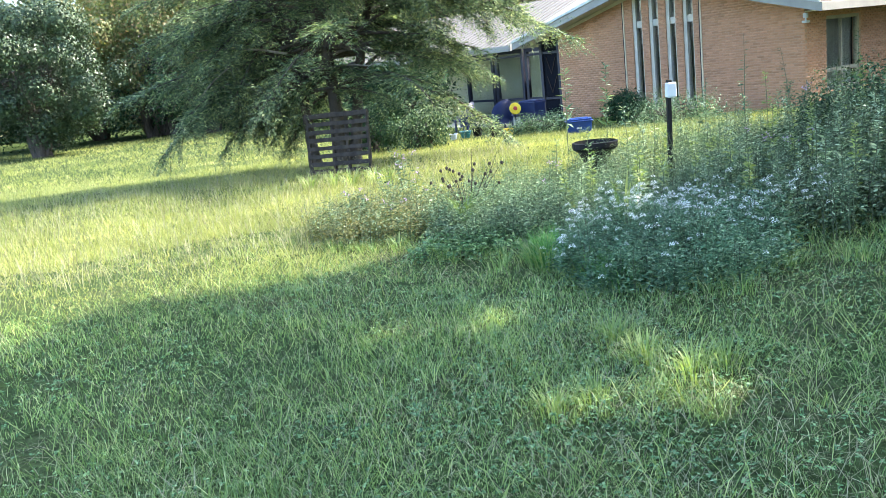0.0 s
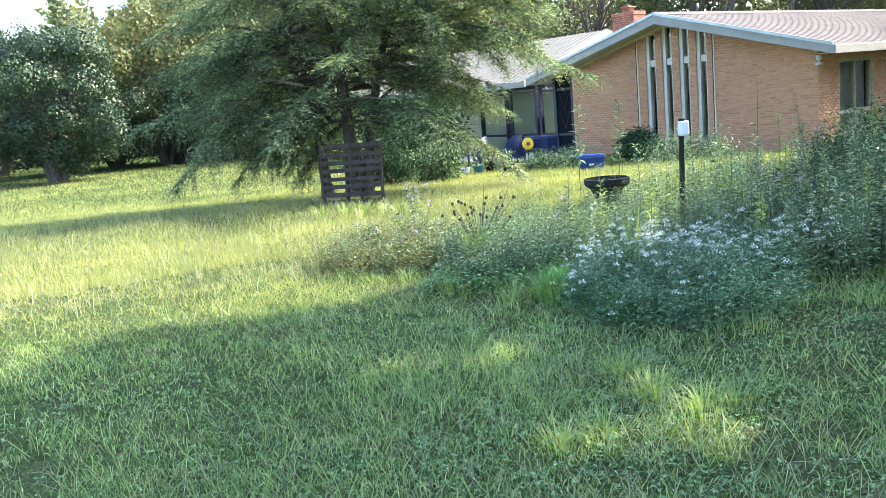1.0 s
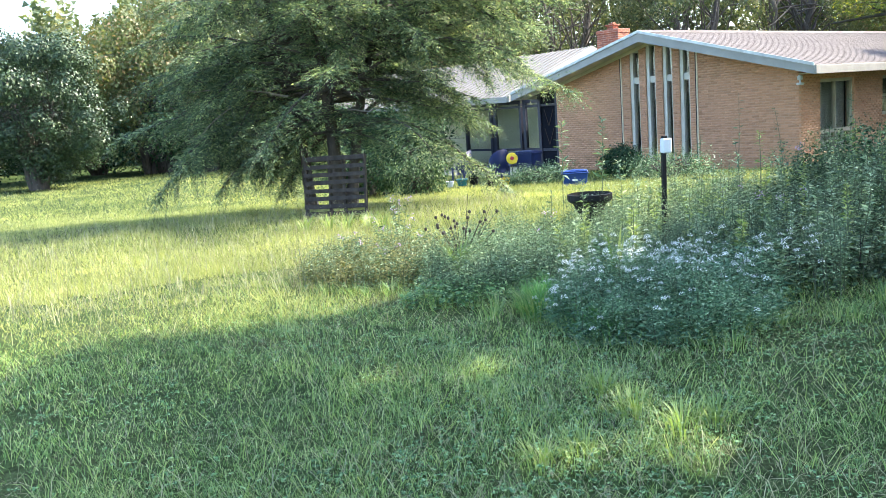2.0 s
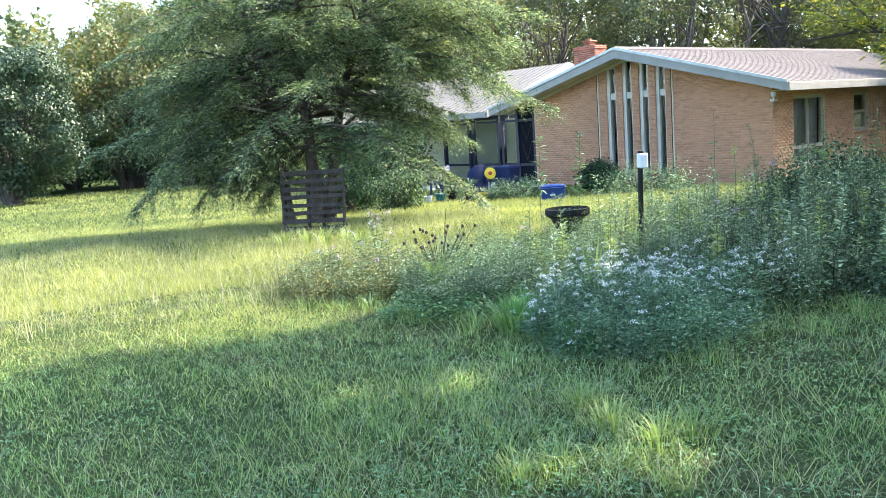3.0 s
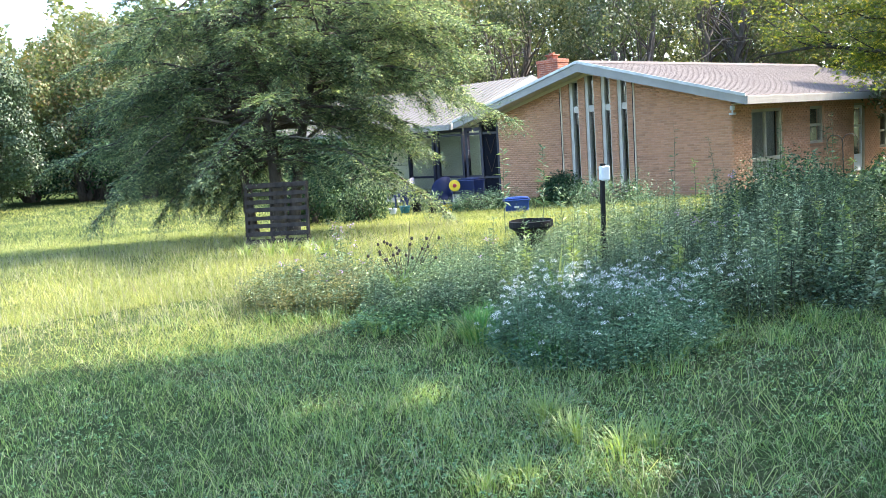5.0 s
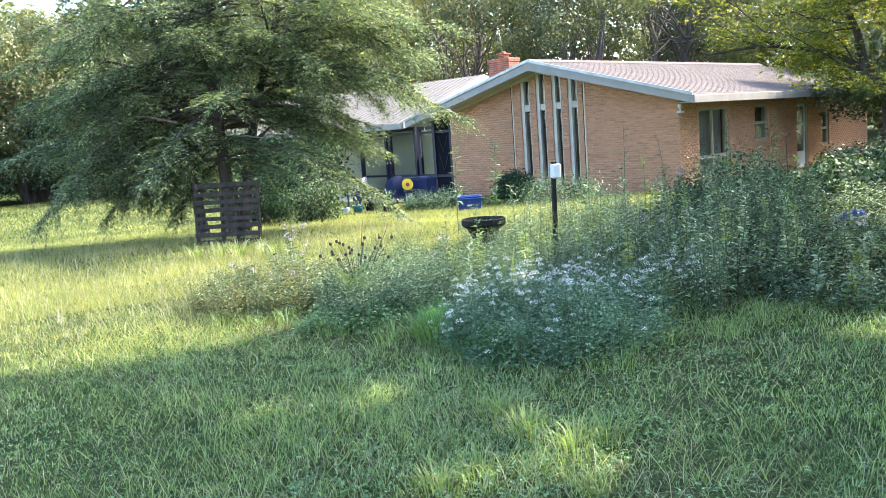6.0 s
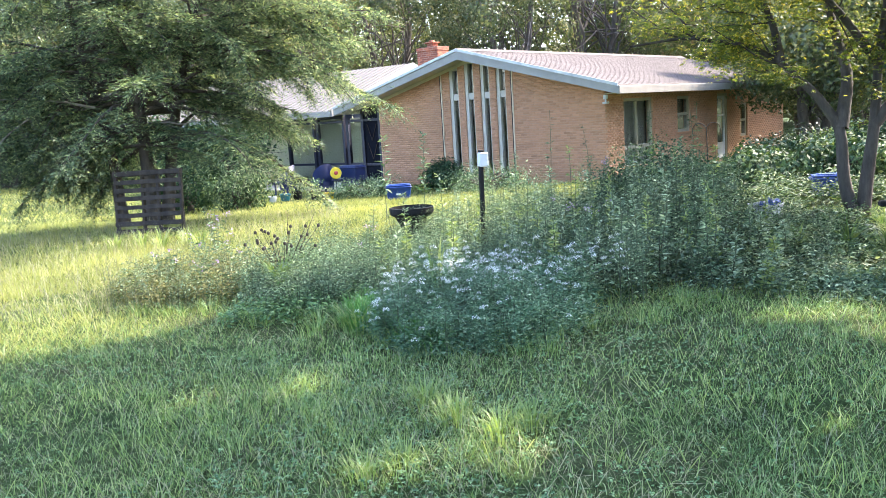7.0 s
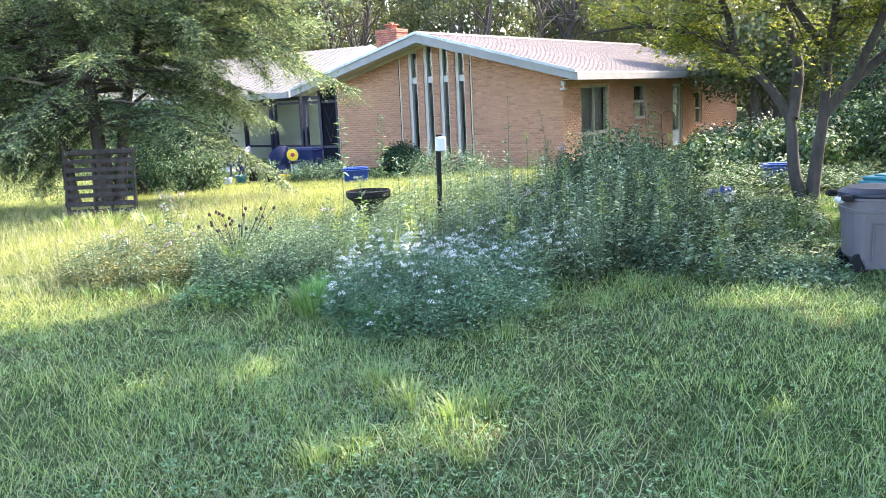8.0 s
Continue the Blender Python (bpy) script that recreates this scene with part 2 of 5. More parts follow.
def array_mesh(name, verts, quads, tris, material, parent=None, label="", smooth=False):
    """A mesh from numpy arrays of corners, four-cornered and three-cornered faces."""
    me = bpy.data.meshes.new(name)
    nq, nt = len(quads), len(tris)
    me.vertices.add(len(verts))
    me.vertices.foreach_set("co", np.ascontiguousarray(verts, dtype=np.float32).ravel())
    me.loops.add(nq * 4 + nt * 3)
    idx = np.concatenate([np.asarray(quads, dtype=np.int32).ravel(), np.asarray(tris, dtype=np.int32).ravel()])
    me.loops.foreach_set("vertex_index", idx)
    me.polygons.add(nq + nt)
    start = np.concatenate([np.arange(nq) * 4, nq * 4 + np.arange(nt) * 3]).astype(np.int32)
    me.polygons.foreach_set("loop_start", start)
    if smooth:
        me.polygons.foreach_set("use_smooth", np.ones(nq + nt, dtype=bool))
    me.update(calc_edges=True)
    return mesh_object(name, me, material, parent, label)


NO_TRIS = np.zeros((0, 3), dtype=np.int32)
NO_QUADS = np.zeros((0, 4), dtype=np.int32)


def box(bm, x0, x1, y0, y1, z0, z1, bevel=0.0, m=None):
    r = bmesh.ops.create_cube(bm, size=1.0)
    vs = r["verts"]
    for v in vs:
        v.co = Vector((x0 + (v.co.x + 0.5) * (x1 - x0), y0 + (v.co.y + 0.5) * (y1 - y0), z0 + (v.co.z + 0.5) * (z1 - z0)))
    if bevel:
        es = list({e for v in vs for e in v.link_edges})
        out = bmesh.ops.bevel(bm, geom=es, offset=bevel, segments=1, affect="EDGES", profile=0.5)
        vs = list({v for f in out["faces"] for v in f.verts} | {v for v in vs if v.is_valid})
    if m is not None:
        bmesh.ops.transform(bm, matrix=m, verts=vs)
    return vs


def prism(bm, outline, y0, y1, axis="y"):
    """A solid with an outline in the x-z plane (or y-z, for axis x), from y0 to y1."""
    def at(p, d):
        return (p[0], d, p[1]) if axis == "y" else (d, p[0], p[1])
    a = [bm.verts.new(at(p, y0)) for p in outline]
    b = [bm.verts.new(at(p, y1)) for p in outline]
    bm.faces.new(a)
    bm.faces.new(b[::-1])
    for i in range(len(a)):
        j = (i + 1) % len(a)
        bm.faces.new((a[j], a[i], b[i], b[j]))


def ring(bm, outer, inner, d0, d1, axis):
    """A rectangular frame with a hole: (a0, a1, z0, z1) outside and inside, from depth d0 to d1."""
    def at(a, z, d):
        return (a, d, z) if axis == "y" else (d, a, z)
    loops = []
    for d in (d0, d1):
        for a0, a1, z0, z1 in (outer, inner):
            loops.append([bm.verts.new(at(a, z, d)) for a, z in ((a0, z0), (a1, z0), (a1, z1), (a0, z1))])
    of, inf, ob, ib = loops
    for k in range(4):
        j = (k + 1) % 4
        bm.faces.new((of[k], of[j], inf[j], inf[k]))
        bm.faces.new((ob[j], ob[k], ib[k], ib[j]))
        bm.faces.new((of[j], of[k], ob[k], ob[j]))
        bm.faces.new((inf[k], inf[j], ib[j], ib[k]))


def lathe(bm, profile, sides=24, squash=1.0):
    """A turned form from (radius, height) pairs; open ends are closed."""
    rings = []
    for r, z in profile:
        rings.append([bm.verts.new((r * math.cos(2 * math.pi * k / sides), squash * r * math.sin(2 * math.pi * k / sides), z)) for k in range(sides)])
    for p, q in zip(rings, rings[1:]):
        for k in range(sides):
            bm.faces.new((p[k], p[(k + 1) % sides], q[(k + 1) % sides], q[k]))
    bm.faces.new(rings[0][::-1])
    bm.faces.new(rings[-1])


class Tubes:
    """Gathers tapered limbs and stems into one mesh."""

    def __init__(self):
        self.v, self.q, self.n = [], [], 0

    def add(self, pts, radii, sides=6):
        pts = np.asarray(pts, dtype=float)
        k = len(pts)
        tang = np.gradient(pts, axis=0)
        tang /= np.linalg.norm(tang, axis=1)[:, None] + 1e-9
        ref = np.array([0.31, 0.95, 0.1]) if abs(tang[:, 2]).mean() > 0.6 else np.array([0.0, 0.0, 1.0])
        s1 = np.cross(tang, ref)
        s1 /= np.linalg.norm(s1, axis=1)[:, None] + 1e-9
        s2 = np.cross(tang, s1)
        ang = np.arange(sides) * 2 * np.pi / sides
        ring = pts[:, None] + np.asarray(radii)[:, None, None] * (np.cos(ang)[None, :, None] * s1[:, None] + np.sin(ang)[None, :, None] * s2[:, None])
        self.v.append(ring.reshape(-1, 3))
        i = np.arange(k - 1)[:, None] * sides + np.arange(sides)[None]
        j = np.arange(k - 1)[:, None] * sides + (np.arange(sides)[None] + 1) % sides
        self.q.append(np.stack([i, j, j + sides, i + sides], -1).reshape(-1, 4) + self.n)
        self.n += k * sides

    def build(self, name, material, parent=None, label=""):
        return array_mesh(name, np.concatenate(self.v), np.concatenate(self.q), NO_TRIS, material, parent, label, True)


def unit(v):
    return v / (np.linalg.norm(v, axis=-1, keepdims=True) + 1e-9)


def leaf_arrays(rng, base, way, length, width, fold=0.12, up=(0, 0, 1), roll=0.6):
    """Pointed leaves: from each base along way; corners base, side, tip, side."""
    n = len(base)
    way = unit(way)
    side = unit(np.cross(way, np.asarray(up) + rng.normal(0, roll, (n, 3))))
    nrm = np.cross(side, way)
    length = np.broadcast_to(length, n)[:, None]
    width = np.broadcast_to(width, n)[:, None]
    mid = base + way * length * 0.45
    v = np.stack([base, mid + side * width * 0.5 + nrm * width * fold, base + way * length - nrm * length * 0.1, mid - side * width * 0.5 + nrm * width * fold], 1)
    return v.reshape(-1, 3), np.arange(n * 4).reshape(-1, 4)


def blade_arrays(rng, foot, height, width, lean, segments=2):
    """Grass blades that bend over: two pieces and a point."""
    n = len(foot)
    a = rng.uniform(0, 2 * np.pi, n)
    d = np.stack([np.cos(a), np.sin(a), np.zeros(n)], 1)
    f = rng.uniform(0, 2 * np.pi, n)
    s = np.stack([np.cos(f), np.sin(f), np.zeros(n)], 1) * (np.broadcast_to(width, n)[:, None] * 0.5)
    h = np.broadcast_to(height, n)[:, None]
    b = np.broadcast_to(lean, n)[:, None] * h
    z = np.array([[0, 0, 1.0]])
    mid = foot + z * h * 0.55 + d * b * 0.3
    tip = foot + z * h * (1 - 0.25 * np.clip(b / h, 0, 1.5)) + d * b
    if segments == 1:
        v = np.stack([foot - s, foot + s, tip], 1).reshape(-1, 3)
        return v, NO_QUADS, np.arange(n * 3).reshape(-1, 3)
    v = np.stack([foot - s, foot + s, mid + s * 0.8, mid - s * 0.8, tip], 1).reshape(-1, 3)
    k = np.arange(n)[:, None] * 5
    return v, k + np.array([[0, 1, 2, 3]]), k + np.array([[3, 2, 4]])


def smooth_step(a, b, x):
    t = np.clip((x - a) / (b - a), 0, 1)
    return t * t * (3 - 2 * t)


def ground_z(x, y):
    """The yard: level where the camera stands, falling half a metre towards the house, with small hollows."""
    x, y = np.asarray(x, dtype=float), np.asarray(y, dtype=float)
    z = -0.5 * smooth_step(13.0, 25.0, y)
    z = z + 0.02 * np.sin(x * 1.1 + 0.6 * np.sin(y * 0.7)) * np.cos(y * 0.9 + 0.4) + 0.012 * np.sin(x * 2.9 + y * 1.7)
    return z


def on_ground(x, y, dz=0.0):
    return np.stack([x, y, ground_z(x, y) + dz], -1)


# ---- ground ----
def make_ground():
    near = np.arange(-30, 30.01, 0.5)
    far = np.array([-2500, -900, -350, -160, -90, -60, -42.0])
    xs = np.concatenate([far, near, -far[::-1]])
    ys = np.concatenate([far, np.arange(-30, 60.01, 0.5), [75, 100, 160, 350, 900, 2500.0]])
    gx, gy = np.meshgrid(xs, ys)
    v = np.stack([gx, gy, ground_z(gx, gy)], -1).reshape(-1, 3)
    w, h = len(xs), len(ys)
    i = (np.arange(h - 1)[:, None] * w + np.arange(w - 1)[None]).reshape(-1)
    q = np.stack([i, i + 1, i + w + 1, i + w], -1)
    ob = array_mesh("ground", v, q, NO_TRIS, M_SOIL, None, "", True)
    tagged(ob, "grassy yard of uncut lawn over dark soil", "ground", kind="structure")


make_ground()

# ---- the house ----
HOUSE = pose(9.30, 21.47, 0.0, 0, 0, -52)
FLOOR, PITCH, RIDGE_X, RIDGE_Z = -0.52, 0.262, -4.37, 3.47


def roof_z(x):
    return RIDGE_Z - PITCH * abs(x - RIDGE_X)


def make_house():
    house = thing("house", HOUSE, "low tan brick house with a pale metal gable roof", "house")
    # gable wall, in piers between four tall slit windows
    slits = [(-5.29, -4.94), (-4.70, -4.36), (-4.11, -3.78), (-3.54, -3.20)]
    edges = [-8.31] + [v for s in slits for v in s] + [0.0]
    for a, b in zip(edges[::2], edges[1::2]):
        bm = bmesh.new()
        top = [(b, roof_z(b) - 0.2), (a, roof_z(a) - 0.2)]
        if a < RIDGE_X < b:
            top.insert(1, (RIDGE_X, RIDGE_Z - 0.2))
        prism(bm, [(a, FLOOR), (b, FLOOR)] + top, 0.0, 0.24)
        part("wall_pier", bm, M_MORTAR, house, "mortar bed of a brick gable pier")
    for a, b in slits:
        bm = bmesh.new()
        prism(bm, [(a + 0.002, FLOOR), (b - 0.002, FLOOR), (b - 0.002, -0.36), (a + 0.002, -0.36)], 0.003, 0.24)
        part("wall_apron", bm, M_MORTAR, house)
    for x in (-5.62, -2.98):
        bm = bmesh.new()
        box(bm, x, x + 0.035, -0.03, 0.0, FLOOR, roof_z(x) - 0.22, 0.004)
        part("joint_trim", bm, M_CREAM, house, "thin cream vertical trim strip")
        bm = bmesh.new()
        box(bm, x - 0.04, x - 0.003, -0.016, 0.0, FLOOR, roof_z(x) - 0.22, 0.003)
        part("joint_trim", bm, M_DARKSTEM, house, "dark joint beside the trim strip")
    for a, b in slits:
        top = min(roof_z(a), roof_z(b)) - 0.2
        bm = bmesh.new()
        ring(bm, (a, b, -0.36, top), (a + 0.11, b - 0.045, -0.29, top - 0.08), 0.03, 0.2, "y")
        win = part("window", bm, M_SASH, house, "tall narrow window with pale grey frame")
        bm = bmesh.new()
        box(bm, a + 0.112, b - 0.047, 0.05, 0.18, 2.05, 2.24, 0.006)
        part("transom", bm, M_SASH, win)
        for z0, z1 in ((-0.29, 2.05), (2.24, top - 0.08)):
            bm = bmesh.new()
            box(bm, a + 0.11, b - 0.045, 0.12, 0.128, z0, z1)
            part("pane", bm, M_GLASS, win)
    # side wall with its openings
    holes = [(1.05, 2.87, -0.10, 1.78), (4.55, 5.51, 0.67, 1.77), (7.70, 8.62, -0.40, 1.79), (9.84, 10.53, 0.25, 1.40)]
    top, y = 1.98, 0.24
    for y0, y1, z0, z1 in holes:
        for n, b in enumerate(((y, y0, FLOOR, top), (y0, y1, FLOOR, z0 - 0.06), (y0, y1, z1, top))):
            bm = bmesh.new()
            box(bm, -0.24, 0.0, *b)
            part("wall_panel", bm, M_MORTAR, house, "mortar bed of the brick side wall")
        y = y1
    bm = bmesh.new()
    box(bm, -0.24, 0.0, y, 14.5, FLOOR, top)
    part("wall_panel", bm, M_MORTAR, house, "mortar bed of the brick side wall")
    bm = bmesh.new()
    box(bm, -8.31, -8.07, 0.24, 14.26, FLOOR, 2.2)
    prism(bm, [(-8.31, FLOOR), (-0.24, FLOOR), (-0.24, 2.0), (RIDGE_X, 3.2), (-8.31, 2.2)], 14.26, 14.5)
    part("rear_wall", bm, M_BRICK, house)
    # floor and partitions in near-black: the room's dimness is put into their colour
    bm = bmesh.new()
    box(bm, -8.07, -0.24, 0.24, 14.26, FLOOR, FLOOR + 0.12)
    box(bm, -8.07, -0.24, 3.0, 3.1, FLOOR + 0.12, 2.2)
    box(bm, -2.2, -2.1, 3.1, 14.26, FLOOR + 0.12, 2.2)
    part("room_wall", bm, M_ROOM_DIMMED, house)
    # big window, small window, far window
    for i, (y0, y1, z0, z1) in enumerate(holes):
        if i == 2:
            continue
        w = 0.085
        bm = bmesh.new()
        ring(bm, (y0, y1, z0, z1), (y0 + w, y1 - w, z0 + w, z1 - w), -0.17, -0.05, "x")
        win = part("window", bm, M_FRAME, house, "window with weathered cream frame")
        if i == 0:
            c = (y0 + y1) / 2
            bars = [(y0 + w, y1 - w, 0.36, 0.46), (c - 0.035, c + 0.035, z0 + w, 0.358), (c - 0.03, c + 0.03, 0.462, z1 - w)]
            panes = [(y0 + w, c - 0.03, 0.46, z1 - w), (c + 0.03, y1 - w, 0.46, z1 - w), (y0 + w, c - 0.035, z0 + w, 0.36), (c + 0.035, y1 - w, z0 + w, 0.36)]
        else:
            c = (z0 + z1) / 2
            bars = [(y0 + w, y1 - w, c - 0.04, c + 0.04)]
            panes = [(y0 + w, y1 - w, z0 + w, c - 0.04), (y0 + w, y1 - w, c + 0.04, z1 - w)]
        for b in bars:
            bm = bmesh.new()
            box(bm, -0.16, -0.06, *b, 0.005)
            part("glazing_bar", bm, M_FRAME, win)
        for p in panes:
            bm = bmesh.new()
            box(bm, -0.112, -0.104, *p)
            part("pane", bm, M_GLASS, win)
        bm = bmesh.new()
        box(bm, -0.19, 0.05, y0 - 0.04, y1 + 0.04, z0 - 0.06, z0 - 0.002, 0.006)
        part("sill", bm, M_BRICK, win)
    # curtain behind the big window
    bm = bmesh.new()
    rows = [[bm.verts.new((-0.24 + 0.03 * math.sin(k * 1.25), 1.12 + 1.7 * k / 40, z)) for k in range(41)] for z in (0.0, 1.78)]
    for k in range(40):
        bm.faces.new((rows[0][k], rows[0][k + 1], rows[1][k + 1], rows[1][k]))
    bmesh.ops.solidify(bm, geom=bm.faces[:], thickness=0.006)
    part("curtain", bm, M_CURTAIN, house, "pale hanging curtain behind the window", True)
    # door with glazed storm door
    y0, y1, z0, z1 = holes[2]
    bm = bmesh.new()
    ring(bm, (y0, y1, z0, z1), (y0 + 0.07, y1 - 0.07, z0 + 0.02, z1 - 0.07), -0.17, -0.02, "x")
    door = part("door", bm, M_FRAME, house, "side door with pale frame and glazed leaf")
    bm = bmesh.new()
    for b in ((y0 + 0.07, y0 + 0.17, z0, z1 - 0.07), (y1 - 0.17, y1 - 0.07, z0, z1 - 0.07), (y0 + 0.17, y1 - 0.17, z0, z0 + 0.55), (y0 + 0.17, y1 - 0.17, 1.02, 1.1), (y0 + 0.17, y1 - 0.17, z1 - 0.17, z1 - 0.07)):
        box(bm, -0.12, -0.07, *b, 0.006)
    part("door_leaf", bm, M_WHITE, door)
    for a, b in ((z0 + 0.55, 1.02), (1.1, z1 - 0.17)):
        bm = bmesh.new()
        box(bm, -0.10, -0.09, y0 + 0.17, y1 - 0.17, a, b)
        part("pane", bm, M_GLASS, door)
    # roof
    for sgn, x_e in ((1, 0.78), (-1, -9.70)):
        bm = bmesh.new()
        prism(bm, [(RIDGE_X, RIDGE_Z - 0.10), (RIDGE_X, RIDGE_Z), (x_e, roof_z(x_e)), (x_e, roof_z(x_e) - 0.10)], -0.68, 14.9)
        part("roof", bm, M_ROOF, house, "pale ribbed metal roof slope")
        bm = bmesh.new()
        prism(bm, [(RIDGE_X, RIDGE_Z - 0.27), (RIDGE_X, RIDGE_Z + 0.02), (x_e, roof_z(x_e) + 0.02), (x_e, roof_z(x_e) - 0.23)], -0.73, -0.685)
        part("rake_board", bm, M_TRIM, house, "grey-green painted rake board")
        bm = bmesh.new()
        prism(bm, [(RIDGE_X, RIDGE_Z - 0.03), (RIDGE_X, RIDGE_Z + 0.045), (x_e, roof_z(x_e) + 0.045), (x_e, roof_z(x_e) - 0.03)], -0.765, -0.732)
        part("drip_edge", bm, M_GALV, house)
        bm = bmesh.new()
        prism(bm, [(RIDGE_X, RIDGE_Z - 0.20), (RIDGE_X, RIDGE_Z - 0.17), (x_e, roof_z(x_e) - 0.17), (x_e, roof_z(x_e) - 0.20)], -0.683, 0.0)
        part("soffit", bm, M_CREAM, house, "cream painted soffit")
    bm = bmesh.new()
    box(bm, 0.78, 0.83, -0.73, 14.9, roof_z(0.78) - 0.23, roof_z(0.78) - 0.02, 0.008)
    part("gutter_board", bm, M_TRIM, house, "grey-green eave board")
    bm = bmesh.new()
    box(bm, 0.0, 0.78, 0.0, 14.9, 1.925, 1.945)
    part("soffit", bm, M_CREAM, house)
    # ribs of the metal sheet share one mesh
    run = math.hypot(0.78 - RIDGE_X, PITCH * (0.78 - RIDGE_X))
    bm = bmesh.new()
    box(bm, 0.0, run, -0.014, 0.014, 0.0, 0.006, 0.002)
    first = part("rib", bm, M_ROOF, house)
    tilt = math.degrees(math.atan(PITCH))
    for k in range(51):
        ob = first if k == 0 else new("rib", first.data)
        ob.parent = house
        ob.matrix_basis = pose(RIDGE_X, -0.5 + 0.305 * k, RIDGE_Z + 0.002, 0, tilt, 0)
    bm = bmesh.new()
    prism(bm, [(RIDGE_X - 0.16, RIDGE_Z - 0.03), (RIDGE_X, RIDGE_Z + 0.06), (RIDGE_X + 0.16, RIDGE_Z - 0.03), (RIDGE_X, RIDGE_Z + 0.02)], -0.72, 14.9)
    part("ridge_cap", bm, M_ROOF, house)
    for x0, x1 in ((-8.31, RIDGE_X), (RIDGE_X, 0.0)):
        bm = bmesh.new()
        prism(bm, [(x0, roof_z(x0) - 0.30), (x1, roof_z(x1) - 0.30), (x1, roof_z(x1) - 0.202), (x0, roof_z(x0) - 0.202)], -0.03, -0.009)
        part("frieze", bm, M_CREAM, house, "cream frieze board under the gable soffit")
    # security lamp at the corner
    bm = bmesh.new()
    box(bm, 0.03, 0.13, -0.16, -0.04, 1.78, 1.90, 0.02)
    box(bm, 0.06, 0.10, -0.12, -0.08, 1.72, 1.78, 0.01)
    box(bm, 0.02, 0.16, -0.20, -0.02, 1.66, 1.72, 0.02)
    part("corner_lamp", bm, M_WHITE, house, "small white flood lamp under the eave")
    # chimney
    chim = bmesh.new()
    box(chim, -8.44, -7.52, 2.25, 2.85, 1.5, 3.84, 0.01)
    box(chim, -8.46, -7.50, 2.23, 2.87, 3.842, 3.97, 0.012)
    ch = part("chimney", chim, M_BRICK_STACK, house, "red brick chimney stack")
    bm = bmesh.new()
    box(bm, -8.12, -7.84, 2.41, 2.69, 3.972, 4.10, 0.01)
    box(bm, -8.17, -7.79, 2.36, 2.74, 4.102, 4.15, 0.012)
    box(bm, -8.06, -7.90, 2.47, 2.63, 4.152, 4.21, 0.012)
    part("flue_cap", bm, M_BRICK_STACK, ch, "brick flue with flat cap")
    # cross wing beyond the porch
    rz, ry, ez, ey = 3.66, 4.2, 2.02, -0.2
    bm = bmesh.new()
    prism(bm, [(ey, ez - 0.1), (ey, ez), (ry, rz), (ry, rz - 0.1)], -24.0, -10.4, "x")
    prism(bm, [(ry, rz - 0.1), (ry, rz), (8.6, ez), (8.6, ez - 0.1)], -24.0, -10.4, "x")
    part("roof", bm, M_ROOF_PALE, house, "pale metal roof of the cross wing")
    slope = math.degrees(math.atan((rz - ez) / (ry - ey)))
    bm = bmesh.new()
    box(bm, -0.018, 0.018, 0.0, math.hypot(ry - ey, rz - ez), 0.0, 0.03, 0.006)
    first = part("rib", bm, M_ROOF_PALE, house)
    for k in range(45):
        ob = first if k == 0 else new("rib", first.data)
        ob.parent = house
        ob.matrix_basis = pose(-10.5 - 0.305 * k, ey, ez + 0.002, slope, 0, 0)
    bm = bmesh.new()
    box(bm, -24.0, -10.4, ey - 0.045, ey - 0.002, ez - 0.2, ez - 0.01, 0.006)
    prism(bm, [(ey, ez - 0.2), (ey, ez + 0.03), (ry, rz + 0.03), (8.6, ez + 0.03), (8.6, ez - 0.2), (ry, rz - 0.2)], -10.398, -10.35, "x")
    part("rake_board", bm, M_TRIM, house)
    bm = bmesh.new()
    box(bm, -24.0, -8.32, 2.4, 2.6, FLOOR, 2.6)
    prism(bm, [(2.4, FLOOR), (8.3, FLOOR), (8.3, 1.9), (4.2, 3.4), (2.4, 2.8)], -10.3, -10.12, "x")
    part("wing_wall", bm, M_WALL_CREAM, house, "cream wall behind the porch")
    # glazed porch: navy posts, rails and panes
    cells = [(-9.22, -8.33), (-10.35, -9.25), (-11.9, -10.45), (-13.5, -12.0)]
    for k, (a, b) in enumerate(cells):
        yy = 0.02 if k == 0 else 0.42
        top = 2.20 if k == 0 else 1.86
        bm = bmesh.new()
        ring(bm, (a, b, FLOOR, top), (a + 0.12, b - 0.10, FLOOR + 0.14, top - 0.12), yy, yy + 0.12, "y")
        fr = part("porch_frame", bm, M_NAVY, house, "navy painted porch frame")
        for z in (1.60, 0.12):
            bm = bmesh.new()
            box(bm, a + 0.121, b - 0.101, yy + 0.01, yy + 0.11, z, z + 0.08, 0.008)
            part("rail", bm, M_NAVY, fr)
        for z0, z1 in ((1.68, top - 0.12), (0.20, 1.60), (FLOOR + 0.14, 0.12)):
            bm = bmesh.new()
            box(bm, a + 0.12, b - 0.10, yy + 0.055, yy + 0.063, z0, z1)
            part("pane", bm, M_SCREEN if k == 0 else M_GLASS, fr, "dark insect screen" if k == 0 else "")
        if k == 0:
            # a light trellis shape worked into the screen door
            bm = bmesh.new()
            for x0, x1 in ((a + 0.25, (a + b) / 2), (b - 0.22, (a + b) / 2)):
                for q in range(2):
                    z0 = 1.5 - 0.62 * q
                    prism(bm, [(x0, z0), (x0 + 0.02, z0), (x1 + 0.02, z0 - 0.55), (x1, z0 - 0.55)], yy + 0.03, yy + 0.045)
            part("trellis", bm, M_IRON, fr, "worked metal grille")
    for ob in house.children_recursive:
        if ob.name.startswith("pane"):
            ob.visible_shadow = False
    return house


house = make_house()


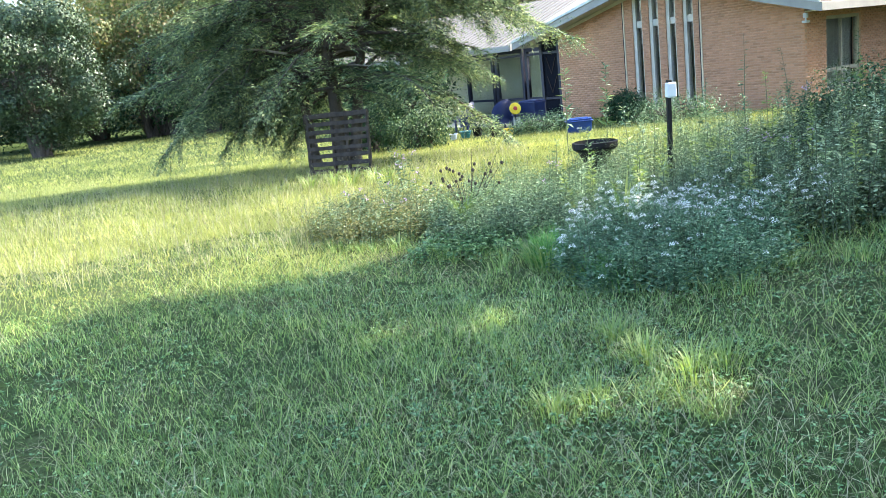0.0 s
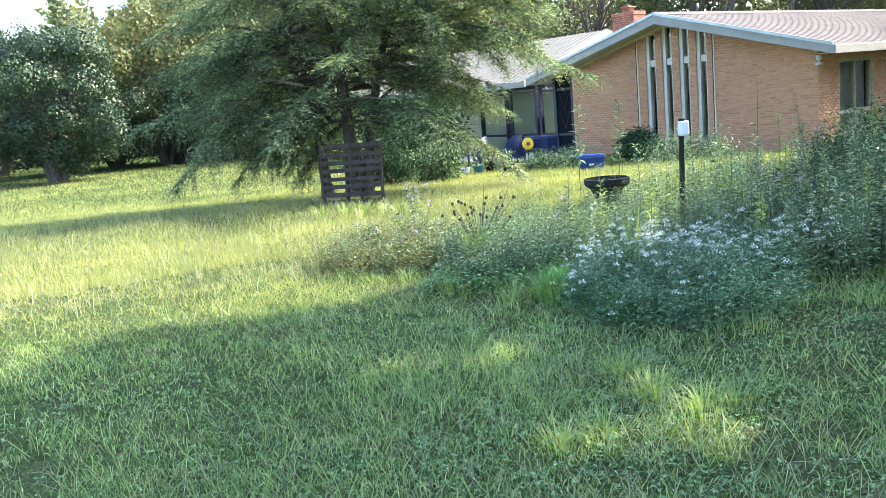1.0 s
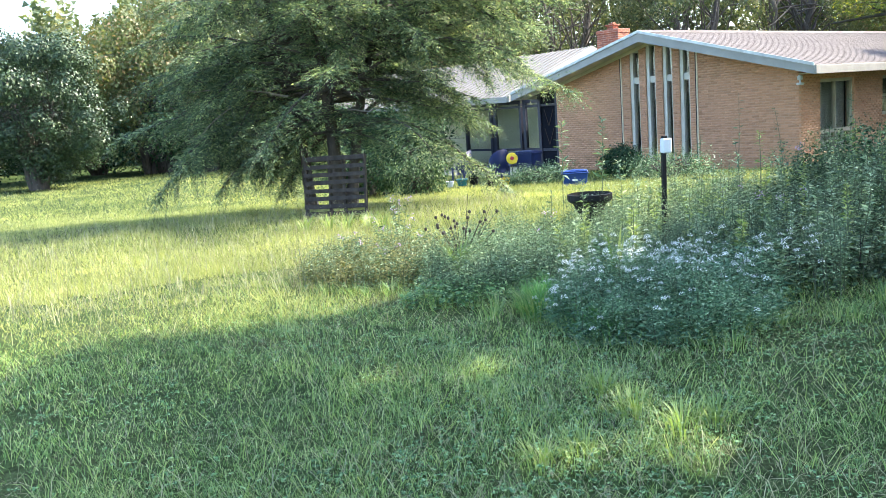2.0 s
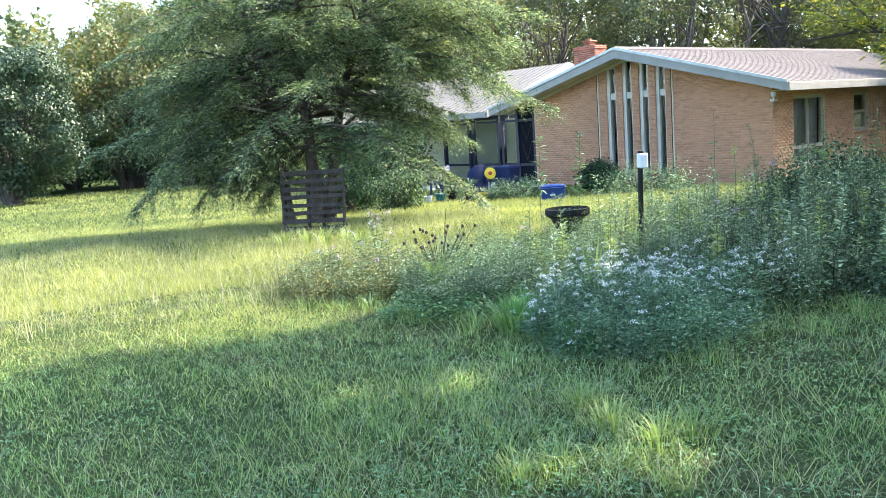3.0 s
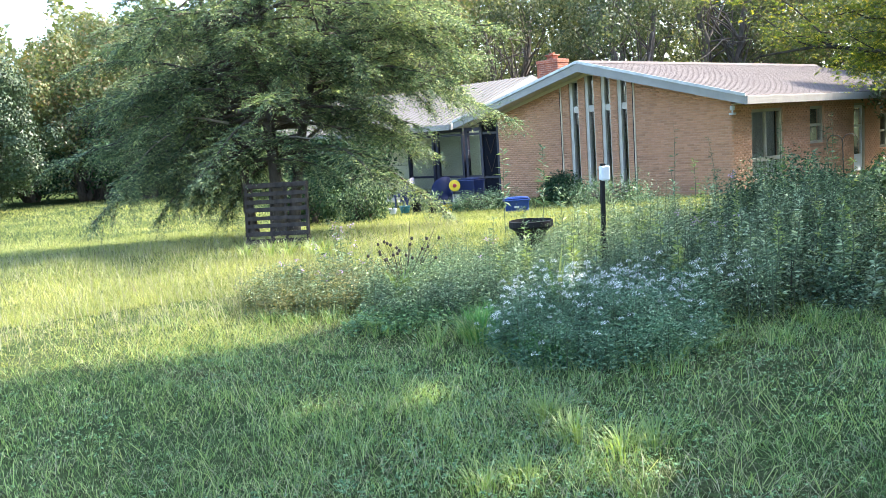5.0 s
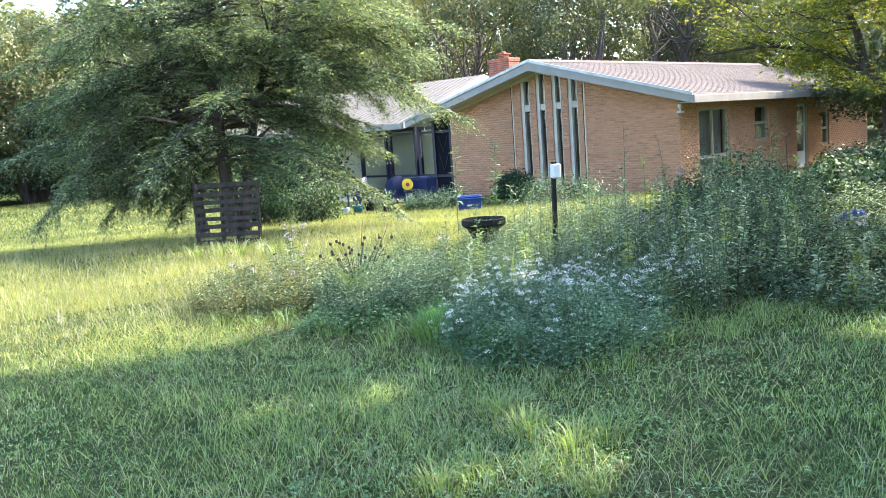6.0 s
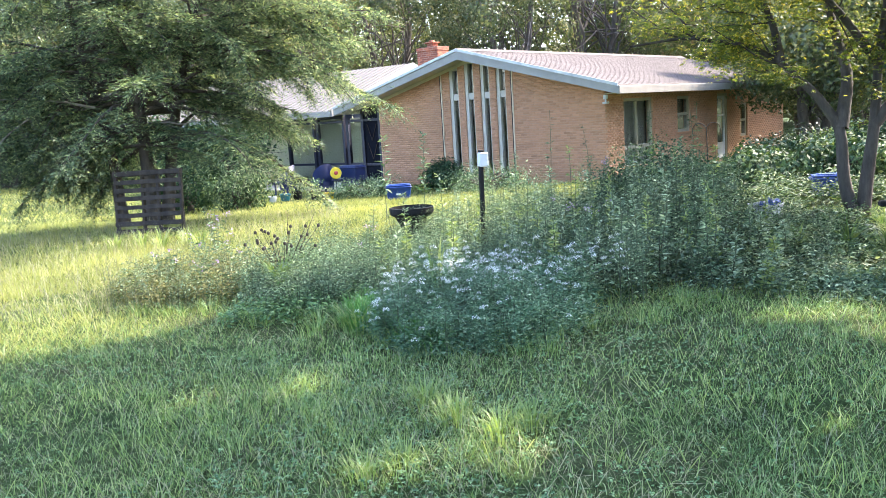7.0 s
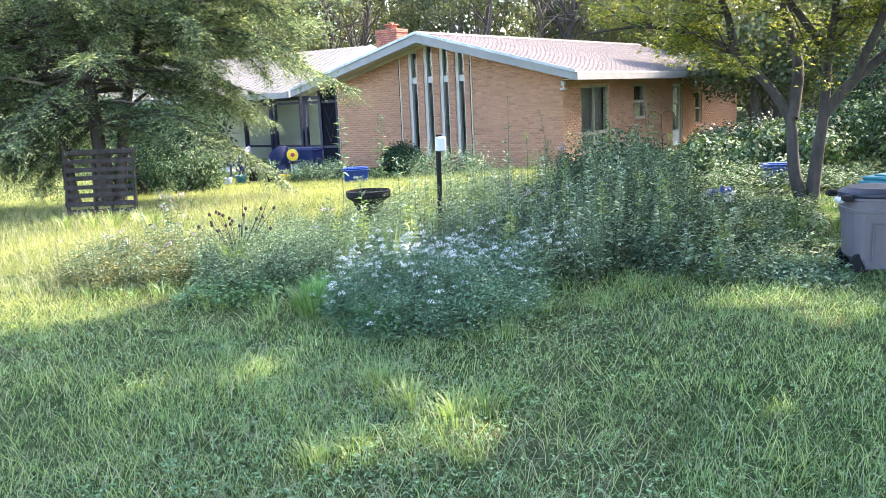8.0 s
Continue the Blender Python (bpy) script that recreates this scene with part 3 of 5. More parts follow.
def lay_bricks():
    """Running-bond courses on the gable and side wall: bricks stand proud of the mortar bed."""
    course, length, joint, proud = 0.0677, 0.203, 0.010, 0.007
    slits = [(-5.29, -4.94), (-4.70, -4.36), (-4.11, -3.78), (-3.54, -3.20)]
    trims = [(-5.665, -5.58), (-3.025, -2.94)]
    holes = [(1.05, 2.87, -0.16, 1.78), (4.55, 5.51, 0.61, 1.77), (7.70, 8.62, -0.46, 1.79), (9.84, 10.53, 0.19, 1.40)]

    def free(a, b, cuts):
        spans = [(a, b)]
        for c, d in cuts:
            spans = [p for s, e in spans for p in ((s, min(e, c)), (max(s, d), e)) if p[1] - p[0] > 0.035]
        return spans

    single, rest = [], []
    for row in range(60):
        z = FLOOR + 0.004 + row * course
        shift = 0.5 * length * (row % 2)
        for k in range(-1, 44):
            a = -8.31 + k * length + shift
            a, b = max(a, -8.31), min(a + length - joint, 0.0)
            if b - a < 0.03 or z + course > min(roof_z(a), roof_z(b)) - 0.2:
                continue
            cuts = trims + (slits if z + course > -0.36 else [])
            for s, e in free(a, b, cuts):
                whole = abs(e - s - (length - joint)) < 1e-4
                (single if whole and s > -2.94 and row < 38 and (k * 7 + row * 13) % 9 < 5 else rest).append(("gable", s, e, z))
        if z + course > 1.925:
            continue
        for k in range(72):
            a = k * length + shift
            a, b = a, min(a + length - joint, 14.4)
            if b - a < 0.03:
                continue
            cuts = [(h[0], h[1]) for h in holes if z + course > h[2] and z < h[3]]
            for s, e in free(a, b, cuts):
                rest.append(("side", s, e, z))
    h = course - joint
    v, q = [], []
    for wall, s, e, z in rest:
        c = [(s, 0), (e, 0), (e, h), (s, h)]
        i = len(v)
        for d, inset in ((0.0, 0.0), (proud, 0.002)):
            for (p, dz) in c:
                p2 = p + (inset if p == s else -inset)
                z2 = z + dz + (inset if dz == 0 else -inset)
                v.append((p2, -d, z2) if wall == "gable" else (d, p2, z2))
        f = [(4, 5, 6, 7), (0, 1, 5, 4), (1, 2, 6, 5), (2, 3, 7, 6), (3, 0, 4, 7)]
        q += [tuple(i + n for n in (g if wall == "gable" else g)) for g in f]
    joined = array_mesh("brickwork", np.array(v), np.array(q, dtype=np.int32), NO_TRIS, M_BRICK, house, "tan running-bond brickwork")
    tagged(joined, kind="stuff")
    bm = bmesh.new()
    ln = length - joint
    back = [bm.verts.new((x, 0, z)) for x, z in ((0, 0), (ln, 0), (ln, h), (0, h))]
    front = [bm.verts.new((x, -proud, z)) for x, z in ((0.002, 0.002), (ln - 0.002, 0.002), (ln - 0.002, h - 0.002), (0.002, h - 0.002))]
    bm.faces.new(front)
    for k in range(4):
        bm.faces.new((back[k], back[(k + 1) % 4], front[(k + 1) % 4], front[k]))
    me = bpy.data.meshes.new("brick")
    bm.to_mesh(me)
    bm.free()
    me.materials.append(M_BRICK)
    rng = random.Random(6)
    for wall, s, e, z in single:
        ob = new("brick", me)
        ob.parent = house
        ob.location = (s, rng.uniform(0.0, 0.0015), z)

# ---- plants: trees ----
def polyline(rng, start, way, length, steps, wobble, droop=0.0):
    pts = [np.asarray(start, dtype=float)]
    d = np.asarray(way, dtype=float)
    d = d / np.linalg.norm(d)
    for _ in range(steps):
        d = d + rng.normal(0, wobble, 3) + np.array([0, 0, -droop])
        d = d / np.linalg.norm(d)
        pts.append(pts[-1] + d * length / steps)
    return np.array(pts)


def make_conifer(seed, x, y, height, reach, lean_trunks):
    """A feathery evergreen: several trunks, level limbs, flat branchlets set to both sides of them, short sprays on each."""
    rng = np.random.default_rng(seed)
    z0 = float(ground_z(x, y))
    tree = thing("conifer_tree", pose(x, y, z0), "large feathery evergreen tree with several dark trunks", "tree")
    wood = Tubes()
    trunks = []
    for dx, dy, lx, ly, h, r in lean_trunks:
        t = np.linspace(0, 1, 16)
        p = np.stack([dx + lx * t + 0.07 * np.sin(t * 9 + dx * 5), dy + ly * t + 0.05 * np.cos(t * 7), h * t - 0.1], 1)
        wood.add(p, r * (1 - 0.9 * t) + 0.012 + 0.06 * np.exp(-t * 30), 9)
        trunks.append((p, h))
    plan = []
    for i in range(140):
        f = rng.uniform(0.2, 0.98) ** 0.9
        az = 2.39996 * i + rng.normal(0, 0.25)
        plan.append((f, None, az, reach * (1.08 - 0.5 * f - 0.4 * max(0.0, f - 0.6)) * rng.uniform(0.55, 1.08), rng.uniform(0.05, 0.75), rng.uniform(0.05, 0.11)))
    for i in range(17):
        plan.append((None, rng.uniform(1.7, 2.5), rng.uniform(2.75, 3.65), rng.uniform(1.7, 2.7), rng.uniform(0.0, 0.25), 0.14))
    for i in range(22):
        plan.append((None, rng.uniform(2.3, 4.4), rng.uniform(-0.9, 0.55), rng.uniform(3.0, 4.3), rng.uniform(0.1, 0.35), 0.085))
    for i in range(18):
        plan.append((None, rng.uniform(2.3, 4.4), rng.uniform(2.6, 3.7), rng.uniform(2.2, 3.2), rng.uniform(0.15, 0.4), 0.09))
    o_all, w_all, n_all, l_all = [], [], [], []
    for f, zs, az, ln, rise, droop in plan:
        p, h = trunks[rng.integers(len(trunks))]
        f = zs / h if f is None else f
        s = np.array([np.interp(f, np.linspace(0, 1, len(p)), p[:, c]) for c in range(3)])
        limb = polyline(rng, s, (math.cos(az), math.sin(az), rise), ln, 9, 0.08, droop)
        wood.add(limb, np.linspace(0.045 * (1.1 - f) + 0.008, 0.004, len(limb)), 5)
        m = int(ln / 0.036)
        g = np.linspace(0.36, 1.0, m) + rng.normal(0, 0.01, m)
        k = np.linspace(0, 1, len(limb))
        o = np.stack([np.interp(g, k, limb[:, c]) for c in range(3)], 1)
        tan = np.gradient(limb, axis=0)
        tan = unit(np.stack([np.interp(g, k, tan[:, c]) for c in range(3)], 1))
        side = unit(np.cross(tan, np.array([0, 0, 1.0]))) * np.where(np.arange(m) % 2, 1, -1)[:, None]
        w = unit(tan * rng.uniform(0.35, 1.0, (m, 1)) + side * rng.uniform(0.5, 1.0, (m, 1)) + rng.normal(0, 0.34, (m, 3)) + np.array([0, 0, -0.14]))
        l = (0.28 + 0.55 * np.sin(np.pi * np.clip(0.12 + 0.8 * g, 0, 1))) * rng.uniform(0.6, 1.15, m) * min(1.0, 0.35 + ln / 4.0)
        keep = rng.uniform(0, 1, m) < 0.9
        o_all.append(o[keep])
        w_all.append(w[keep])
        l_all.append(l[keep])
        n_all.append(unit(np.cross(w, side))[keep])
    o, w, l = np.concatenate(o_all), np.concatenate(w_all), np.concatenate(l_all)
    for i in range(0, len(o), 3):
        e = o[i] + w[i] * l[i] + np.array([0, 0, -0.3 * l[i]])
        wood.add(np.stack([o[i], e]), [0.005, 0.002], 3)
    # sprays along each branchlet, pinnate, drooping to the tip
    per = np.maximum(6, (l / 0.021).astype(int))
    k = np.repeat(np.arange(len(o)), per)
    first = np.concatenate([[0], np.cumsum(per)[:-1]])
    t = (np.arange(len(k)) - first[k] + 0.5) / per[k]
    n = len(k)
    pos = o[k] + w[k] * (l[k] * t)[:, None] + np.array([0, 0, -1.0]) * (0.3 * l[k] * t ** 2)[:, None] + rng.normal(0, 0.012, (n, 3))
    side = unit(np.cross(w[k], np.array([0, 0, 1.0]) + rng.normal(0, 0.25, (n, 3)))) * np.where(np.arange(n) % 2, 1, -1)[:, None]
    way = unit(w[k] * 0.75 + side * 0.9 + np.array([0, 0, -0.14]) + rng.normal(0, 0.15, (n, 3)))
    size = rng.uniform(0.05, 0.105, n) * (1.15 - 0.5 * t)
    wide = unit(np.cross(way, np.array([0, 0, 1.0]) + rng.normal(0, 0.45, (n, 3)))) * (size * rng.uniform(0.14, 0.24, n))[:, None]
    v = np.stack([pos - wide * 0.6, pos + way * size[:, None], pos + way * (size * 0.35)[:, None] + wide * 1.2], 1).reshape(-1, 3)
    wood.build("trunk", M_BARK_DARK, tree, "dark branching trunks")
    array_mesh("crown", v, NO_QUADS, np.arange(n * 3).reshape(-1, 3), M_HEMLOCK, tree, "feathery drooping green sprays")
    bare = Tubes()
    bare.add(polyline(rng, (-0.5, -0.5, 2.25), (-1, -0.5, 0.05), 2.1, 8, 0.14, 0.06), np.linspace(0.028, 0.008, 9), 6)
    bare.add(polyline(rng, (-1.5, -1.0, 2.1), (-1, -0.3, -0.5), 0.9, 5, 0.14, 0.05), np.linspace(0.014, 0.004, 6), 5)
    bare.add(polyline(rng, (0.3, -0.3, 1.9), (1, -0.6, 0.1), 1.8, 7, 0.14, 0.03), np.linspace(0.022, 0.006, 8), 5)
    bare.build("dead_limb", M_BARK_PALE, tree, "pale leafless dead limbs")
    return tree


def clump_points(rng, centres, radii, count, shell=0.55):
    """Points in the outer part of many overlapping clumps."""
    c = np.asarray(centres)
    r = np.asarray(radii)
    k = rng.choice(len(c), count, p=r ** 2 / (r ** 2).sum())
    d = unit(rng.normal(0, 1, (count, 3)))
    return c[k] + d * (r[k] * rng.uniform(shell, 1.05, count))[:, None], d


def make_broadleaf(name, label, seed, x, y, height, width, low, leaf, count, mat, bark, trunks=3, clumps=60, squash=1.0, z=None, clump_size=0.2, gaps=(), crown_shift=(0.0, 0.0), edge=None, fine=False):
    """A broad-leaved tree or tall shrub: trunks, limbs that reach into leaf clumps, gaps between the clumps."""
    rng = np.random.default_rng(seed)
    z0 = float(ground_z(x, y)) if z is None else z
    tree = thing(name, pose(x, y, z0), label, name.split("_")[-1])
    wood = Tubes()
    ctr, rad = [], []
    mid = np.array([crown_shift[0], crown_shift[1], low + (height - low) * 0.5])
    for i in range(clumps):
        d = unit(rng.normal(0, 1, 3))
        f = rng.uniform(0.45, 1.0) ** 0.5
        c = mid + d * np.array([width * 0.5, width * 0.5 * squash, (height - low) * 0.5]) * f * rng.uniform(0.75, 1.0)
        ctr.append(c)
        rad.append(clump_size * width * 0.5 * rng.uniform(0.6, 1.5))
    r0 = 0.03 * width + 0.03
    for k in range(trunks):
        a = 2 * math.pi * k / trunks + rng.uniform(-0.4, 0.4)
        foot = np.array([0.25 * math.cos(a), 0.25 * math.sin(a), -0.1]) * (0.6 if trunks > 1 else 0)
        foot[2] = -0.1
        top = np.array([width * 0.14 * math.cos(a), width * 0.14 * math.sin(a), low + (height - low) * 0.55])
        t = np.linspace(0, 1, 8)[:, None]
        p = foot * (1 - t) + top * t + rng.normal(0, 0.03 * width * 0.3, (8, 3)) * np.sin(t * np.pi)
        wood.add(p, np.linspace(r0, r0 * 0.35, 8), 8)
        for c in [ctr[i] for i in range(k, clumps, trunks * (5 if gaps else 1))]:
            s = p[min(7, 2 + int(rng.uniform(0, 5)))]
            tt = np.linspace(0, 1, 6)[:, None]
            b = s * (1 - tt) + c * tt + np.array([0, 0, 1.0]) * np.sin(tt * np.pi) * 0.06 * width + rng.normal(0, 0.02 * width, (6, 3)) * tt
            wood.add(b, np.linspace(r0 * 0.17, 0.006, 6), 5)
    pos, d = clump_points(rng, ctr, rad, count, 0.35)
    if gaps:
        # holes in the leaf canopy: where the sun's way through a leaf would reach the ground inside a fleck
        ta = math.radians(SUN_AZIMUTH)
        drop = (pos[:, 2] + z0) / math.tan(math.radians(SUN_ELEVATION))
        gx, gy = x + pos[:, 0] - drop * math.sin(ta), y + pos[:, 1] - drop * math.cos(ta)
        keep = np.ones(len(pos), dtype=bool)
        for fx, fy, fr in gaps:
            keep &= np.hypot(gx - fx, gy - fy) > fr * rng.uniform(0.95, 1.3, len(pos))
        # the crown stops short where its shade would reach past the lit lawn
        keep &= gy < np.interp(gx, edge[0], edge[1]) + rng.normal(0, 0.07, len(pos))
        pos, d = pos[keep], d[keep]
        count = len(pos)
    way = np.cross(d, rng.normal(0, 1, (count, 3))) + 0.35 * d + np.array([0, 0, -0.25])
    v, q = leaf_arrays(rng, pos, way, rng.uniform(0.7, 1.3, count) * leaf, rng.uniform(0.4, 0.65, count) * leaf, 0.12, up=d, roll=0.38)
    wood.build("trunk", bark, tree)
    if fine:
        v = v.reshape(-1, 4, 3)[:, 1:].reshape(-1, 3)
        array_mesh("crown", v, NO_QUADS, np.arange(count * 3).reshape(-1, 3), mat, tree)
    else:
        array_mesh("crown", v, q, NO_TRIS, mat, tree)
    return tree

make_conifer(5, -2.15, 16.9, 11.0, 3.8, [(-0.26, 0.1, -0.8, 0.2, 6.4, 0.10), (0.14, -0.1, 0.2, 0.1, 8.4, 0.13), (0.34, 0.1, 1.7, 0.3, 6.8, 0.11)])

# evergreens and turning trees along the far lawn edge
for seed, x, y, h, w in ((11, -17.8, 38.6, 7.2, 7.6), (12, -25.5, 41.0, 8.0, 9.0)):
    make_broadleaf("holly_tree", "dense dark glossy evergreen tree at the lawn edge", seed, x, y, h, w, 0.1, 0.18, 62000, M_HOLLY, M_BARK_DARK, 5, 80, clump_size=0.2, fine=True)
make_broadleaf("autumn_tree", "broad tree with yellow-green leaves starting to turn", 15, -15.0, 48.0, 9.8, 10.0, 0.8, 0.26, 54000, M_AUTUMN, M_BARK, 3, 90, fine=True)
make_broadleaf("autumn_tree", "broad tree with yellow-green leaves starting to turn", 14, -31.0, 50.0, 8.6, 10.0, 0.8, 0.3, 40000, M_AUTUMN, M_BARK, 3, 80, fine=True)

# woods behind the house; the last two are added out of view to darken its side wall
rng_woods = np.random.default_rng(21)
for k, (x, y, h, w) in enumerate([(-8.5, 50, 10.5, 9), (-3.5, 52, 12, 10), (2, 50, 14, 10), (9, 54, 16, 11), (15, 48, 15, 10), (22, 52, 17, 12), (28, 46, 15, 11), (33, 39, 15, 11), (38, 47, 17, 12), (34, 29, 13, 10), (27, 58, 18, 13), (6, 60, 17, 13), (40, 36, 14, 11), (46, 28, 16, 13), (23, 32, 8, 8), (28, 35, 10, 9), (23, 13, 12, 8), (27, 19, 13, 9)]):
    make_broadleaf("woodland_tree", "tall woodland tree with thinning green and yellow leaves", 30 + k, x, y, h, w, 0.4, 0.25, 23000, (M_FOREST, M_FOREST, M_AUTUMN, M_FOREST)[k % 4], M_BARK, 2, 46, clump_size=0.22, fine=True)
# a full-crowned tree on the sunward side of the house shades its side wall
make_broadleaf("woodland_tree", "tall woodland tree with thinning green and yellow leaves", 29, 18.0, 24.6, 6.2, 6.6, 1.6, 0.22, 30000, M_FOREST, M_BARK, 2, 50, clump_size=0.26, fine=True)


def make_far_woods():
    """The closed wood behind, too far to tell the trees apart."""
    rng = np.random.default_rng(57)
    n = 130000
    az = np.radians(rng.uniform(-36, 52, n))
    d = rng.uniform(66, 80, n)
    deg = np.degrees(az)
    top = np.interp(deg, [-36, -27, -21, -14, -4, 4, 52], [9.5, 9.5, 10.5, 13, 15, 19, 22]) + 1.6 * np.sin(deg * 1.3) + 1.1 * np.sin(deg * 3.7 + 1)
    z = top * rng.uniform(0, 1, n)
    pos = np.stack([d * np.sin(az), d * np.cos(az), z], 1)
    way = rng.normal(0, 1, (n, 3)) + np.array([0, 0, -0.2])
    v, q = leaf_arrays(rng, pos, way, rng.uniform(0.5, 0.95, n), rng.uniform(0.35, 0.6, n), 0.12, roll=0.8)
    v = v.reshape(-1, 4, 3)[:, 1:].reshape(-1, 3)
    tagged(array_mesh("far_woods", v, NO_QUADS, np.arange(n * 3).reshape(-1, 3), M_FOREST), "closed green wood in the distance", "woods", kind="stuff")


make_far_woods()


def make_shrub(name, label, seed, x, y, height, width, leaf, count, mat, squash=1.0, low=0.0):
    return make_broadleaf(name, label, seed, x, y, height, width, low, leaf, count, mat, M_BARK_DARK, 3, 34, squash, None, 0.32)


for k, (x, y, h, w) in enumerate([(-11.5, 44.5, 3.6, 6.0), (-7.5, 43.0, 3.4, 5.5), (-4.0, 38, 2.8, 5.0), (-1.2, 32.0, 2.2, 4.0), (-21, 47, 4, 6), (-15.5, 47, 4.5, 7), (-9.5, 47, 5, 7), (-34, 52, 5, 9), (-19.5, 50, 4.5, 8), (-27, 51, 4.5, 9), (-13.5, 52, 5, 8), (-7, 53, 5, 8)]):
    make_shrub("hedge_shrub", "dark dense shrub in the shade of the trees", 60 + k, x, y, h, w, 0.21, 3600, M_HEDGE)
make_shrub("azalea_shrub", "sunlit leafy green shrub beside the patio", 70, -0.35, 21.0, 0.95, 1.5, 0.07, 4500, M_WEED_DARK)
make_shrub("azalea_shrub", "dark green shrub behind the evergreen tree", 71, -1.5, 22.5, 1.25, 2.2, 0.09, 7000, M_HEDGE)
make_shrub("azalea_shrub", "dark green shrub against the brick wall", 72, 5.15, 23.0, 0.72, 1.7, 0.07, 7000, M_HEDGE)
make_shrub("patio_shrub", "straggling pale green shrub edging the patio", 73, 2.85, 22.9, 0.4, 1.7, 0.05, 6000, M_WEED, 0.7)
make_shrub("patio_shrub", "low pale green shrub beside the lawn", 74, 5.6, 20.2, 0.42, 2.4, 0.05, 6000, M_WEED, 0.7)
make_shrub("side_shrub", "glossy shrub in sunlight beside the side wall", 75, 14.0, 20.0, 0.7, 2.6, 0.08, 8000, M_HOLLY)
make_shrub("side_shrub", "bright leafy shrub in sunlight beside the side wall", 76, 15.6, 20.6, 0.85, 2.4, 0.08, 6000, M_LIME)
# side thicket; the five tallest, mostly unseen, block sky light from the side wall
for k, (x, y, h, w) in enumerate([(15.4, 14.0, 2.2, 4.2), (17.0, 17.5, 3.2, 4.2), (20, 20, 5.5, 6.0), (18, 13.5, 5.5, 6), (23, 25, 6.0, 7), (11.0, 10.2, 1.1, 2.4), (14.0, 10.4, 2.3, 3.8), (12.2, 12.0, 1.4, 2.6), (10.4, 13.4, 0.6, 2.0), (12.6, 14.8, 0.8, 2.2), (9.3, 14.4, 0.45, 1.6), (11.2, 16.6, 0.5, 2.0), (14.6, 17.0, 1.1, 2.8), (21, 15, 6.5, 7), (17.5, 10.0, 5.5, 6)]):
    make_shrub("thicket_shrub", "tangled green shrub in the side thicket", 80 + k, x, y, h, w, 0.11, 4800, (M_WEED_DARK, M_HEDGE)[k % 2])


def make_maple():
    """Two leaning trunks from one foot, forking into long limbs; small lobed leaves hang in layers."""
    rng = np.random.default_rng(8)
    x, y = 7.45, 9.35
    tree = thing("maple_tree", pose(x, y, float(ground_z(x, y)), 0, 0, -38), "small maple with forked grey trunk and yellowing leaves", "tree")
    wood = Tubes()
    limbs = [
        ([(0, 0, -0.1), (-0.16, 0, 0.45), (-0.20, 0.02, 1.15), (-0.5, 0.0, 1.6), (-0.9, -0.1, 2.02), (-1.25, -0.2, 2.25), (-2.0, -0.4, 2.42), (-2.7, -0.6, 2.35)], 0.08, 0.012),
        ([(-0.9, -0.1, 2.02), (-1.0, 0.1, 2.5), (-1.25, 0.2, 3.1), (-1.6, 0.3, 3.9)], 0.05, 0.012),
        ([(-0.20, 0.02, 1.15), (-0.12, 0.2, 1.8), (-0.35, 0.5, 2.6), (-0.5, 0.8, 3.6), (-0.3, 1.2, 4.8)], 0.08, 0.012),
        ([(0.05, 0.05, -0.1), (0.10, 0.05, 0.5), (0.18, 0.02, 1.2), (0.2, -0.1, 1.9), (0.30, -0.2, 2.8), (0.2, -0.3, 3.8), (0.4, -0.5, 5.0)], 0.085, 0.012),
        ([(0.18, 0.02, 1.2), (0.52, 0.0, 1.62), (1.2, 0.1, 2.2), (1.9, 0.0, 2.9), (2.6, -0.1, 3.4)], 0.075, 0.012),
        ([(0.22, -0.1, 1.9), (-0.2, -0.5, 2.5), (-0.7, -0.9, 3.1), (-1.3, -1.4, 3.5)], 0.05, 0.012),
        ([(0.52, 0.0, 1.62), (0.8, -0.4, 2.4), (0.9, -0.9, 3.2), (1.3, -1.4, 3.9)], 0.05, 0.012),
    ]
    ends = []
    for pts, r0, r1 in limbs:
        p = np.array(pts)
        s = np.linspace(0, 1, len(p))
        f = np.linspace(0, 1, 4 * len(p))
        q = np.stack([np.interp(f, s, p[:, c]) for c in range(3)], 1)
        q[1:-1] = (q[:-2] + q[1:-1] * 2 + q[2:]) / 4
        wood.add(q, r0 * (1 - f) ** 1.1 + r1, 9)
        for k in range(13):
            g = rng.uniform(0.35, 1.0)
            o = np.array([np.interp(g, f, q[:, c]) for c in range(3)])
            if o[2] < 1.5:
                continue
            d = rng.normal(0, 1, 3) * np.array([1, 1, 0.45]) + np.array([0, 0, 0.25]) + 0.4 * unit(q[-1] - q[0])
            tw = polyline(rng, o, d, rng.uniform(0.7, 1.7), 7, 0.16, 0.05)
            wood.add(tw, np.linspace(0.014, 0.003, len(tw)), 4)
            ends.append(tw[2:])
    b = np.concatenate(ends)
    n = 14500
    pick = rng.integers(0, len(b), n)
    pos = b[pick] + rng.normal(0, 1, (n, 3)) * np.array([0.17, 0.17, 0.07])
    # five narrow lobes fan out from each leaf's foot
    a0 = rng.uniform(0, 2 * np.pi, n)
    tilt = rng.normal(0, 0.25, (n, 2))
    lobe = np.tile(np.array([-1.5, -0.75, 0.0, 0.75, 1.5]), n)
    k = np.repeat(np.arange(n), 5)
    a = a0[k] + lobe
    way = np.stack([np.cos(a), np.sin(a), -0.35 + tilt[k, 0] * np.cos(a) + tilt[k, 1] * np.sin(a)], 1)
    size = rng.uniform(0.045, 0.08, n)[k] * (1 - 0.22 * np.abs(lobe) / 1.5)
